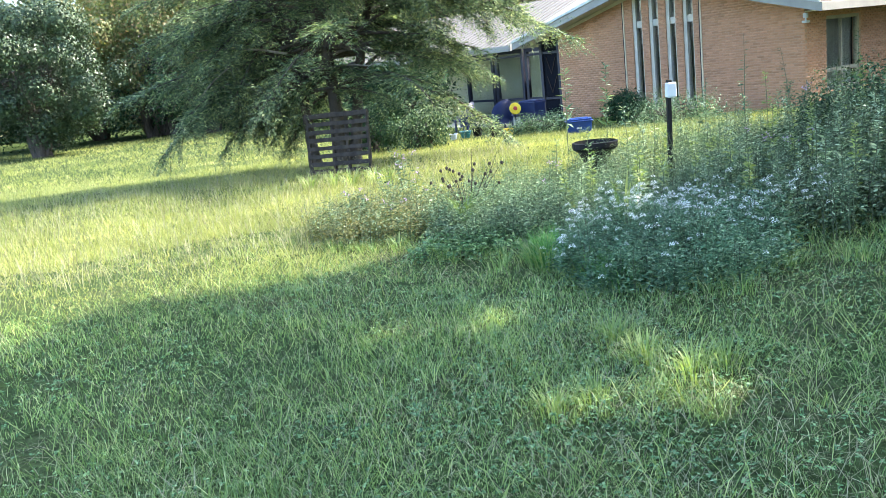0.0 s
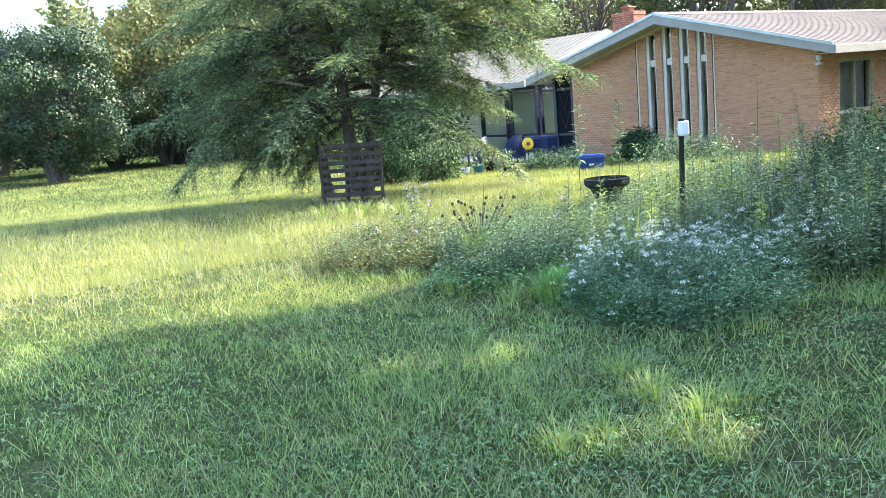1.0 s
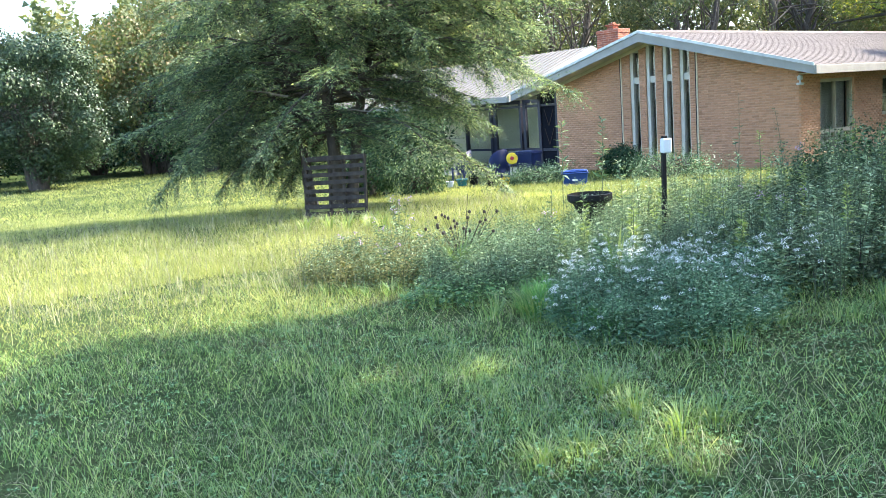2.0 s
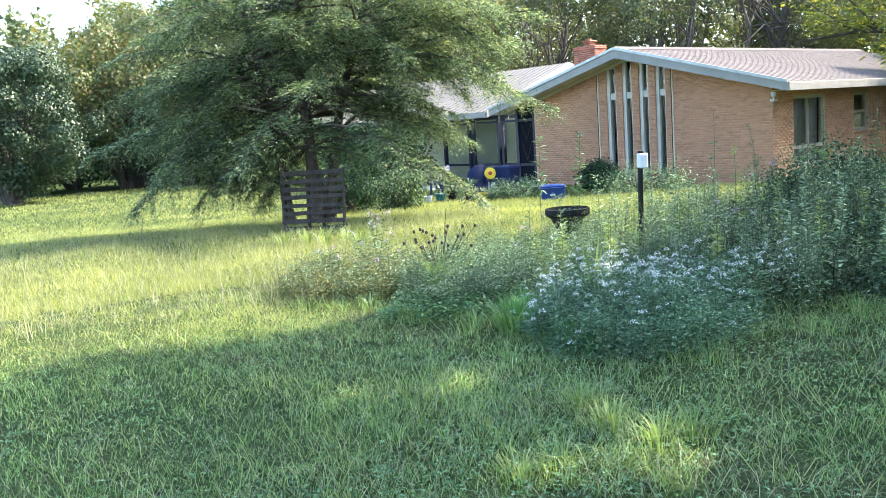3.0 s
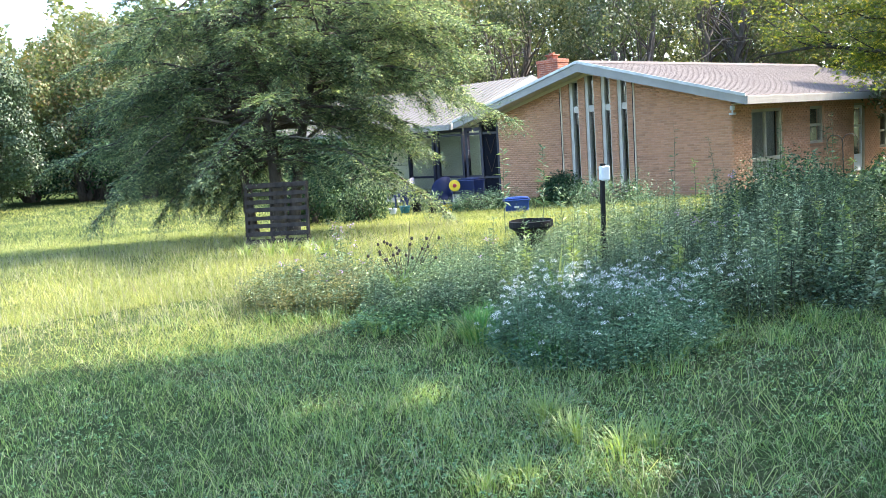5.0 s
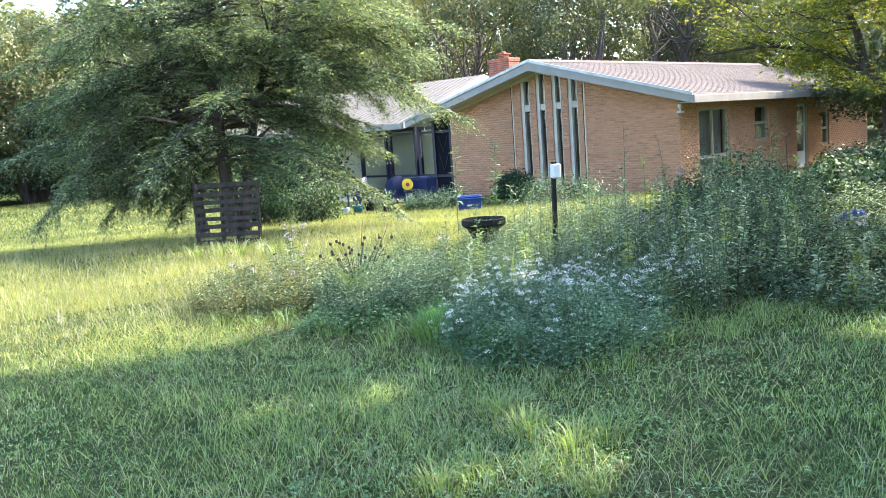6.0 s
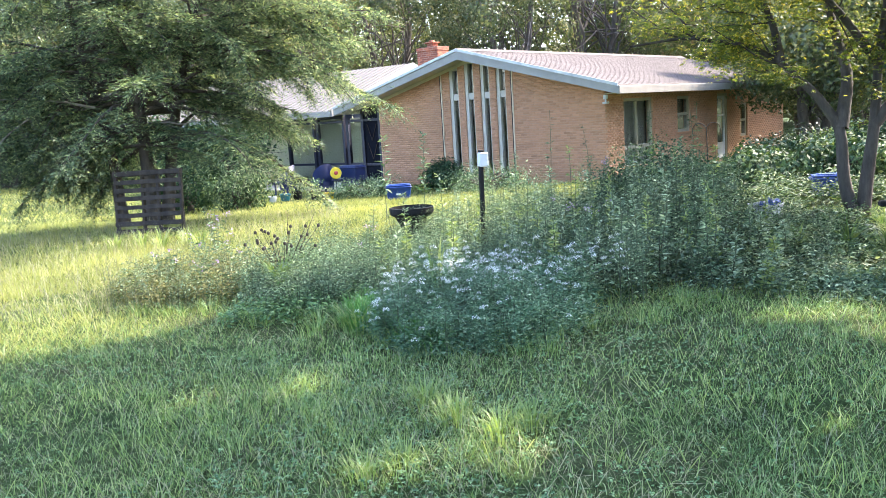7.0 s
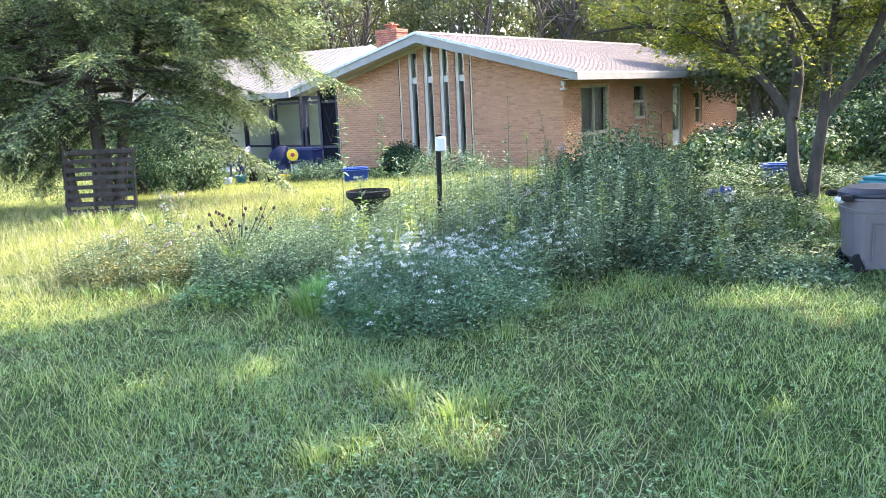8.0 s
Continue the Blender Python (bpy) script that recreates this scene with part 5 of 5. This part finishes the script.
for k, (x, y) in enumerate([(-1.65, 12.9), (-1.35, 12.6), (-2.0, 12.8), (-1.0, 12.7), (-0.8, 12.3)]):
    arching_clump("grass_tuft", "pale tall grass tuft before the pallet", "grass", 150 + k, x, y, 36, 0.34, 0.011, 0.12, M_LIME, (0.5, 1.2))
# tufts on the sun flecks, their brightness put into the colour
for k, (x, y, h) in enumerate([(1.12, 3.95, 0.17), (0.95, 4.2, 0.15), (1.32, 4.05, 0.15), (0.60, 3.75, 0.13), (0.40, 3.65, 0.12), (0.85, 4.55, 0.15)]):
    arching_clump("grass_tuft", "loose tuft of long grass, coloured as sunlit", "grass", 160 + k, x, y, 90, h, 0.006, 0.14, M_TUFT_LIT, (0.3, 1.1))


rng_edge = np.random.default_rng(177)
for k in range(34):
    f_ = k / 33
    ex = np.interp(f_, [0, 0.2, 0.4, 0.6, 0.8, 1], [-1.2, -0.1, 0.75, 1.7, 3.2, 5.0]) + rng_edge.normal(0, 0.08)
    ey = np.interp(f_, [0, 0.2, 0.4, 0.6, 0.8, 1], [8.0, 7.3, 6.0, 5.15, 6.0, 6.2]) + rng_edge.normal(0, 0.1)
    arching_clump("grass_tuft", "long grass tuft at the edge of the bed", "grass", 300 + k, float(ex), float(ey), 60, float(rng_edge.uniform(0.09, 0.18)), 0.005, 0.16, M_GRASS, (0.3, 1.1))


def make_seed_heads():
    """Dark dead stems with round black seed heads."""
    rng = np.random.default_rng(171)
    x, y = 0.22, 8.3
    ob = thing("seed_head_plant", pose(x, y, float(ground_z(x, y))), "dead coneflower stems with round black seed heads", "plant")
    stems = Tubes()
    tops = []
    for i in range(22):
        a, l = rng.uniform(0, 2 * np.pi), rng.uniform(0.05, 0.42)
        h = rng.uniform(0.38, 0.62)
        s = np.linspace(0, 1, 5)
        p = np.stack([l * math.cos(a) * s ** 1.4, 0.5 * l * math.sin(a) * s ** 1.4, h * s], 1)
        stems.add(p, np.linspace(0.004, 0.002, 5), 4)
        tops.append(p[-1])
    for l, h in ((0.1, 0.8), (0.34, 0.72)):
        s = np.linspace(0, 1, 5)
        stems.add(np.stack([l * s, 0 * s, h * s], 1), np.linspace(0.005, 0.002, 5), 4)
    stems.build("stem_growth", M_DARKSTEM, ob)
    bm = bmesh.new()
    lathe(bm, [(0.005, -0.010), (0.012, -0.007), (0.016, 0.003), (0.013, 0.015), (0.006, 0.023)], 9)
    first = part("seed_head", bm, M_DARKSTEM, ob, smooth=True)
    for i, t in enumerate(tops):
        o = first if i == 0 else new("seed_head", first.data)
        o.parent = ob
        o.location = t


make_seed_heads()


def make_phlox(seed, x, y, h):
    """A loose mauve-flowered plant."""
    rng = np.random.default_rng(seed)
    ob = thing("phlox_plant", pose(x, y, float(ground_z(x, y))), "loose phlox plant with pale mauve flower clusters", "flower", "phlox by the lawn")
    stems = Tubes()
    pos, lv, lw = [], [], []
    for i in range(7):
        a, l = rng.uniform(0, 2 * np.pi), rng.uniform(0.03, 0.2)
        hh = h * rng.uniform(0.6, 1.0)
        s = np.linspace(0, 1, 6)
        p = np.stack([l * math.cos(a) * s ** 1.3, l * math.sin(a) * s ** 1.3, hh * s], 1)
        stems.add(p, np.linspace(0.004, 0.002, 6), 4)
        for t in np.linspace(0.15, 0.92, 14):
            b = np.array([np.interp(t, s, p[:, c]) for c in range(3)])
            q = rng.uniform(0, 2 * np.pi)
            lv.append(b)
            lw.append((math.cos(q), math.sin(q), rng.uniform(-0.1, 0.5)))
        if i < 3:
            pos += [p[-1] + rng.normal(0, 0.018, 3) for _ in range(10)]
    v, q = leaf_arrays(rng, np.array(lv), np.array(lw), 0.07, 0.018, 0.1)
    stems.build("stem_growth", M_STEM, ob)
    array_mesh("foliage", v, q, NO_TRIS, M_WEED, ob)
    pos = np.array(pos)
    v, q = leaf_arrays(rng, pos, rng.normal(0, 1, (len(pos), 3)), 0.02, 0.016, 0.1)
    tagged(array_mesh("bloom", v, q, NO_TRIS, M_PINK, ob, "pale mauve petals"), kind="stuff")


for k, (x, y, h) in enumerate([(-0.55, 9.2, 0.62), (-0.85, 8.9, 0.42), (-0.35, 8.8, 0.55), (-0.6, 8.5, 0.36), (1.05, 8.5, 0.55), (-0.45, 9.9, 0.8), (3.1, 8.2, 0.75), (3.35, 8.0, 0.7), (4.0, 9.4, 1.0)]):
    make_phlox(180 + k, x, y, h)


def make_stalk(seed, x, y, h, leaf, mat, label, lean=0.05, per=46, shape=0.22, name="tall_stalk"):
    """One tall single stem clothed in narrow leaves."""
    rng = np.random.default_rng(seed)
    ob = thing(name, pose(x, y, float(ground_z(x, y))), label, "plant")
    s = np.linspace(0, 1, 9)
    p = np.stack([lean * h * s ** 1.5, 0.02 * np.sin(s * 7), h * s], 1)
    stem = Tubes()
    stem.add(p, np.linspace(0.008, 0.002, 9), 5)
    stem.build("stem", M_STEM, ob)
    t = rng.uniform(0.25, 1.0, per)
    b = np.stack([np.interp(t, s, p[:, c]) for c in range(3)], 1)
    a = rng.uniform(0, 2 * np.pi, per)
    way = np.stack([np.cos(a), np.sin(a), rng.uniform(-0.2, 0.9, per)], 1)
    size = leaf * rng.uniform(0.6, 1.2, per) * (1.2 - 0.7 * t)
    v, q = leaf_arrays(rng, b, way, size, size * shape, 0.12)
    array_mesh("foliage", v, q, NO_TRIS, mat, ob)


STALKS = [
    (3.72, 10.35, 1.36, 0.10, M_WEED, 0.02, 30), (4.24, 10.15, 1.2, 0.09, M_WEED_DARK, -0.10, 60), (2.95, 9.5, 1.0, 0.12, M_WEED_PALE, 0.05, 60),
    (2.05, 9.2, 0.85, 0.11, M_WEED_PALE, -0.04, 60), (2.25, 9.0, 0.8, 0.10, M_WEED_PALE, 0.05, 60), (3.55, 9.2, 1.0, 0.10, M_LIME, 0.0, 60),
    (4.6, 9.3, 1.05, 0.10, M_LIME, 0.04, 60), (4.1, 8.6, 0.92, 0.09, M_LIME, -0.03, 50), (4.9, 8.5, 0.95, 0.12, M_LIME, 0.08, 44), (2.7, 8.3, 0.8, 0.10, M_WEED_PALE, 0.05, 60),
    (1.55, 8.9, 0.7, 0.10, M_WEED_PALE, 0.0, 50), (1.2, 9.0, 0.62, 0.09, M_WEED_PALE, 0.06, 50), (3.2, 8.8, 0.95, 0.1, M_WEED_PALE, -0.05, 60), (2.0, 13.2, 1.15, 0.2, M_WEED_PALE, 0.02, 40),
    (2.72, 13.7, 1.2, 0.16, M_WEED, 0.03, 90), (5.1, 10.4, 1.3, 0.1, M_WEED, 0.03, 60), (5.5, 9.9, 1.25, 0.11, M_WEED_DARK, -0.03, 70), (5.9, 10.6, 1.4, 0.11, M_WEED_DARK, 0.02, 70),
]
for k, (x, y, h, lf, mt, ln, per) in enumerate(STALKS):
    pale = mt in (M_LIME, M_WEED_PALE)
    make_stalk(200 + k, x, y, h * 1.15, lf * 1.1, mt, "tall weed stalk with narrow pale green leaves" if pale else "tall weed stalk with narrow dark green leaves", ln, per)

# slender pale spires standing up out of the bed
rng_spire = np.random.default_rng(511)
for k in range(84):
    a_, d_ = math.radians(rng_spire.uniform(8.0, 35.0)), rng_spire.uniform(7.2, 9.6)
    sx, sy = d_ * math.sin(a_), d_ * math.cos(a_)
    if math.hypot(sx - 1.75, sy - 9.0) < 0.55:
        continue
    sh = float(bed_height(np.array([[sx, sy]]))[0]) * rng_spire.uniform(0.8, 1.1)
    make_stalk(520 + k, sx, sy, float(sh), 0.092, (M_WEED_PALE, M_LIME, M_SPIRE)[k % 3], "slender upright weed with pale narrow leaves", float(rng_spire.normal(0, 0.05)), 96, 0.26, "weed_spire")

# ---- things in the yard ----
def make_pallet():
    m = pose(-2.27, 14.72, float(ground_z(-2.2, 14.7)) - 0.01, -7, 0, -14)
    pal = thing("pallet", m, "weathered grey wooden pallet leaning on the tree", "pallet")
    rng = random.Random(4)
    for k in range(8):
        bm = bmesh.new()
        z = 0.03 + k * 0.137
        box(bm, -0.005 + rng.uniform(-0.008, 0.008), 1.125 + rng.uniform(-0.008, 0.008), -0.02, 0.0, z, z + 0.07 + rng.uniform(-0.006, 0.006), 0.003)
        ob = part("slat", bm, M_WOOD, pal)
        ob.matrix_basis = pose(0, 0, 0, 0, rng.uniform(-0.5, 0.5), 0)
    for x in (0.0, 0.44, 0.70, 1.08):
        bm = bmesh.new()
        box(bm, x, x + 0.038, 0.002, 0.09, 0.0, 1.08, 0.003)
        part("stringer", bm, M_WOOD, pal)
    for z in (0.03, 0.99):
        bm = bmesh.new()
        box(bm, 0.0, 1.118, 0.092, 0.11, z, z + 0.09, 0.003)
        part("back_slat", bm, M_WOOD, pal)


def make_post():
    x, y = 2.34, 8.66
    post = thing("feeder_post", pose(x, y, float(ground_z(x, y)), 0, 1.0, 12), "black pole with a white plastic box on top", "post")
    bm = bmesh.new()
    box(bm, -0.021, 0.021, -0.021, 0.021, -0.1, 1.06, 0.004)
    part("pole", bm, M_BLACK, post)
    bm = bmesh.new()
    box(bm, -0.028, 0.072, -0.045, 0.03, 1.04, 1.19, 0.012)
    part("box", bm, M_WHITE, post, "white plastic box")
    bm = bmesh.new()
    box(bm, -0.02, 0.03, -0.03, 0.02, 1.19, 1.215, 0.006)
    part("cap", bm, M_BLACK, post, "black cap")


def make_planter():
    x, y = 1.80, 9.85
    pl = thing("black_planter", pose(x, y, float(ground_z(x, y)) + 0.02), "black plastic planter tub with a wide rim", "planter")
    bm = bmesh.new()
    lathe(bm, [(0.15, 0.0), (0.14, 0.1), (0.12, 0.28), (0.2, 0.44), (0.25, 0.47), (0.262, 0.49), (0.262, 0.55), (0.245, 0.555), (0.235, 0.5), (0.15, 0.44)], 28)
    part("tub", bm, M_BLACK, pl, smooth=False)
    bm = bmesh.new()
    lathe(bm, [(0.225, 0.485), (0.22, 0.50), (0.1, 0.51)], 20)
    part("soil", bm, M_DARKSTEM, pl, "dark potting soil")


def make_tote(name, label, m, w, d, h, mat, lid=True):
    """A tapered plastic tote with rolled rim and lid."""
    t = thing(name, m, label, "bin")
    bm = bmesh.new()
    vs = box(bm, -w / 2, w / 2, -d / 2, d / 2, 0, h, 0.02)
    for v in vs:
        k = 0.86 + 0.14 * v.co.z / h
        v.co.x *= k
        v.co.y *= k
    part("body", bm, mat, t)
    bm = bmesh.new()
    box(bm, -w / 2 - 0.02, w / 2 + 0.02, -d / 2 - 0.02, d / 2 + 0.02, h - 0.045, h - 0.01, 0.01)
    part("rim", bm, mat, t)
    if lid:
        bm = bmesh.new()
        box(bm, -w / 2, w / 2, -d / 2, d / 2, h + 0.002, h + 0.03, 0.012)
        box(bm, -w / 2 + 0.08, w / 2 - 0.08, -d / 2 + 0.07, d / 2 - 0.07, h + 0.03, h + 0.045, 0.008)
        part("lid", bm, mat, t)
    return t


def make_pot(name, label, x, y, z, r, h, mat, plant=None, seed=0):
    pot = thing(name, pose(x, y, z), label, "pot", "pots on the patio")
    bm = bmesh.new()
    lathe(bm, [(r * 0.68, 0), (r * 0.72, 0.01), (r * 0.95, h * 0.84), (r * 1.04, h * 0.85), (r * 1.04, h), (r * 0.95, h), (r * 0.88, h * 0.88)], 20)
    part("vessel", bm, mat, pot)
    bm = bmesh.new()
    lathe(bm, [(r * 0.86, h * 0.86), (r * 0.8, h * 0.9), (r * 0.3, h * 0.92)], 14)
    part("soil", bm, M_DARKSTEM, pot, "dark potting soil")
    if plant:
        rng = np.random.default_rng(seed)
        n = 160
        p = np.stack([rng.normal(0, r * 0.6, n), rng.normal(0, r * 0.6, n), h + rng.uniform(0, 0.3, n)], 1)
        v, q = leaf_arrays(rng, p, rng.normal(0, 1, (n, 3)) + np.array([0, 0, 0.8]), 0.08, 0.03)
        array_mesh("foliage", v, q, NO_TRIS, plant, pot)


def make_tub_chair(x, y, z, turn):
    """A round-backed blue garden chair with its seat shell and four legs."""
    ch = thing("garden_chair", pose(x, y, z, 0, 0, turn), "blue round-backed garden chair on the patio", "chair", "chairs on the patio")
    bm = bmesh.new()
    n = 18
    rows = []
    for k in range(n + 1):
        a = math.pi * k / n
        top = 0.42 + 0.48 * math.sin(a) ** 0.5
        rows.append([bm.verts.new((0.34 * math.cos(a), 0.32 * math.sin(a), zz)) for zz in (0.18, 0.40, top)])
    for p, q in zip(rows, rows[1:]):
        for i in range(2):
            bm.faces.new((p[i], q[i], q[i + 1], p[i + 1]))
    bmesh.ops.solidify(bm, geom=bm.faces[:], thickness=0.03)
    part("backrest", bm, M_BLUE_SHADED, ch, smooth=True)
    bm = bmesh.new()
    box(bm, -0.30, 0.30, -0.26, 0.26, 0.33, 0.41, 0.025)
    part("seat", bm, M_BLUE_SHADED, ch)
    for sx in (-0.26, 0.26):
        for sy in (-0.2, 0.2):
            bm = bmesh.new()
            box(bm, sx - 0.025, sx + 0.025, sy - 0.025, sy + 0.025, 0.0, 0.33, 0.006)
            part("leg", bm, M_BLUE_SHADED, ch)


def make_trash_can():
    x, y = 5.44, 5.93
    can = thing("trash_can", pose(x, y, float(ground_z(x, y)), 0, 0, -22), "faded grey plastic wheeled trash can with dark lid", "trash can")
    bm = bmesh.new()
    n = 36
    prof = [(0.222, 0.02), (0.232, 0.035), (0.236, 0.12), (0.252, 0.40), (0.262, 0.50), (0.272, 0.505), (0.274, 0.53), (0.268, 0.535), (0.272, 0.60), (0.282, 0.605), (0.282, 0.625), (0.255, 0.625), (0.24, 0.55)]
    rings = []
    for r, z in prof:
        ring = []
        for k in range(n):
            a = 2 * math.pi * k / n
            c, s_ = math.cos(a), math.sin(a)
            e = 0.62
            px, py = r * abs(c) ** e * (1 if c > 0 else -1), r * abs(s_) ** e * (1 if s_ > 0 else -1)
            # hollow for the wheels at the lower back edge
            if z < 0.11 and px < -0.14:
                px = -0.14
            ring.append(bm.verts.new((px, py, z)))
        rings.append(ring)
    for p, q in zip(rings, rings[1:]):
        for k in range(n):
            bm.faces.new((p[k], p[(k + 1) % n], q[(k + 1) % n], q[k]))
    bm.faces.new(rings[0][::-1])
    body = part("body", bm, M_BIN, can, "scuffed grey plastic body")
    bm = bmesh.new()
    for dx in (-0.11, 0.09):
        box(bm, dx - 0.005, dx + 0.005, -0.262, -0.236, 0.10, 0.42, 0.003)
    box(bm, -0.11, 0.09, -0.264, -0.248, 0.415, 0.43, 0.003)
    part("panel_ridge", bm, M_BIN, body)
    for dy in (-0.17, 0.17):
        bm = bmesh.new()
        lathe(bm, [(0.02, -0.028), (0.075, -0.028), (0.085, -0.015), (0.085, 0.015), (0.075, 0.028), (0.02, 0.028)], 20)
        w = part("wheel", bm, M_BLACK, can, "black wheel")
        w.matrix_basis = pose(-0.175, dy, 0.075, 90, 0, 0)
    bm = bmesh.new()
    lathe(bm, [(0.298, 0.63), (0.302, 0.638), (0.302, 0.66), (0.29, 0.672), (0.24, 0.70), (0.12, 0.715), (0.02, 0.72)], 32)
    lid = part("lid", bm, M_LID, can, "dark domed lid")
    for dy in (-0.2, 0.2):
        bm = bmesh.new()
        box(bm, -0.345, -0.26, dy - 0.04, dy + 0.04, 0.605, 0.655, 0.012)
        part("hinge", bm, M_BLACK, can)
    bm = bmesh.new()
    lathe(bm, [(0.018, -0.07), (0.022, -0.06), (0.022, 0.06), (0.018, 0.07)], 12)
    h = part("handle", bm, M_WHITE, can, "white handle tube")
    h.matrix_basis = pose(-0.335, -0.1, 0.605, 90, 0, 0)


def make_hook():
    x, y = 6.98, 12.12
    hook = thing("shepherd_hook", pose(x, y, float(ground_z(x, y)), 0, -2, -30), "rusty iron double shepherd's hook", "garden hook")
    pole = Tubes()
    pole.add([(0, 0, -0.1), (0, 0, 0.6), (0.0, 0, 1.12)], [0.011, 0.010, 0.009], 8)
    pole.build("pole", M_IRON, hook)
    for s in (-1, 1):
        arm = Tubes()
        a = np.linspace(-0.1, 1.18, 14) * math.pi
        arm.add(np.stack([s * (0.105 - 0.105 * np.cos(a)), 0 * a, 1.12 + 0.115 * np.sin(a)], 1), np.full(14, 0.008), 7)
        arm.build("arm", M_IRON, hook)


def make_wash_tub():
    x, y = 6.05, 9.20
    tub = thing("wash_tub", pose(x, y, float(ground_z(x, y))), "galvanised metal tub holding blue plastic scraps", "tub")
    bm = bmesh.new()
    lathe(bm, [(0.17, 0.0), (0.175, 0.02), (0.19, 0.16), (0.196, 0.165), (0.198, 0.28), (0.21, 0.285), (0.21, 0.30), (0.19, 0.298), (0.18, 0.2)], 28)
    part("shell", bm, M_GALV, tub)
    rng = random.Random(9)
    for k in range(6):
        bm = bmesh.new()
        bmesh.ops.create_icosphere(bm, subdivisions=2, radius=0.07)
        for v in bm.verts:
            v.co *= 0.75 + 0.5 * noise.noise(v.co * 22 + Vector((k * 3.1, 0, 0)))
        o = part("plastic_scrap", bm, M_BLUE, tub, "crumpled blue plastic")
        o.location = (rng.uniform(-0.11, 0.11), rng.uniform(-0.11, 0.11), 0.30 + rng.uniform(-0.02, 0.02))


def make_sun_plaque():
    x, y = 2.30, 24.6
    pl = thing("sun_plaque", pose(x, y, -0.5, 0, 0, 8), "round yellow sun-shaped plaque on a thin stake", "garden ornament")
    bm = bmesh.new()
    lathe(bm, [(0.02, -0.02), (0.16, -0.014), (0.17, 0.0), (0.16, 0.014), (0.02, 0.02)], 24)
    d = part("disc", bm, M_YELLOW, pl)
    d.matrix_basis = pose(0, 0, 0.68, 80, 0, 0)
    bm = bmesh.new()
    lathe(bm, [(0.05, 0.0), (0.06, 0.01), (0.045, 0.022)], 14)
    f = part("boss", bm, M_RED, d)
    f.location = (0, 0, 0.014)
    bm = bmesh.new()
    box(bm, -0.01, 0.01, 0.03, 0.05, -0.05, 0.6, 0.003)
    part("stake", bm, M_BLACK, pl)


make_pallet()
make_post()
make_planter()
blue = make_tote("recycling_tote", "bright blue plastic recycling tote with pale mark", pose(3.45, 20.75, -0.39, 0, 0, -6), 0.62, 0.42, 0.36, M_BLUE)
bm = bmesh.new()
box(bm, -0.07, 0.05, -0.207, -0.199, 0.15, 0.19, 0.002)
part("mark", bm, M_WHITE, blue, "plain white bar mark")
make_tote("storage_tote", "blue plastic storage box behind the maple", pose(8.75, 11.65, 0.0, 0, 0, -30), 0.5, 0.36, 0.30, M_BLUE)
make_tote("storage_tote", "blue plastic storage box in the porch", pose(2.9, 25.6, -0.47, 0, 0, -52), 0.7, 0.45, 0.75, M_BLUE_SHADED)
make_pot("teal_pot", "small teal plastic flower pot", 0.80, 24.2, -0.47, 0.16, 0.2, M_TEAL)
make_pot("yellow_pot", "small yellow plastic flower pot", 1.96, 23.4, -0.47, 0.15, 0.2, M_YELLOW)
make_pot("black_pot", "black nursery pot on the patio", 1.62, 23.6, -0.47, 0.17, 0.27, M_BLACK, M_WEED, 5)
make_pot("black_pot", "black nursery pot on the patio", 1.15, 24.3, -0.47, 0.15, 0.24, M_BLACK, M_HEDGE, 6)
make_pot("white_pot", "small white pot beside the shrub", 0.45, 24.1, -0.47, 0.12, 0.16, M_WHITE)
make_tub_chair(1.95, 25.6, -0.47, -150)
make_tub_chair(0.9, 26.4, -0.47, -120)
make_sun_plaque()
make_trash_can()
make_hook()
make_wash_tub()
box_teal = make_tote("teal_box", "faded teal plastic box behind the trash can", pose(5.92, 6.28, 0.0, 0, 0, 20), 0.44, 0.34, 0.70, M_TEAL)
red = make_tote("red_crate", "red plastic crate at the foot of the maple", pose(7.85, 8.95, 0.0, 0, 0, 10), 0.36, 0.24, 0.2, M_RED, False)
bm = bmesh.new()
box(bm, -16.0, -8.4, -2.3, 2.4, -0.62, -0.47, 0.02)
slab = part("patio_slab", bm, M_SLAB)
slab.matrix_basis = HOUSE
tagged(slab, "grey concrete patio slab before the porch", "patio", kind="structure")

lay_bricks()
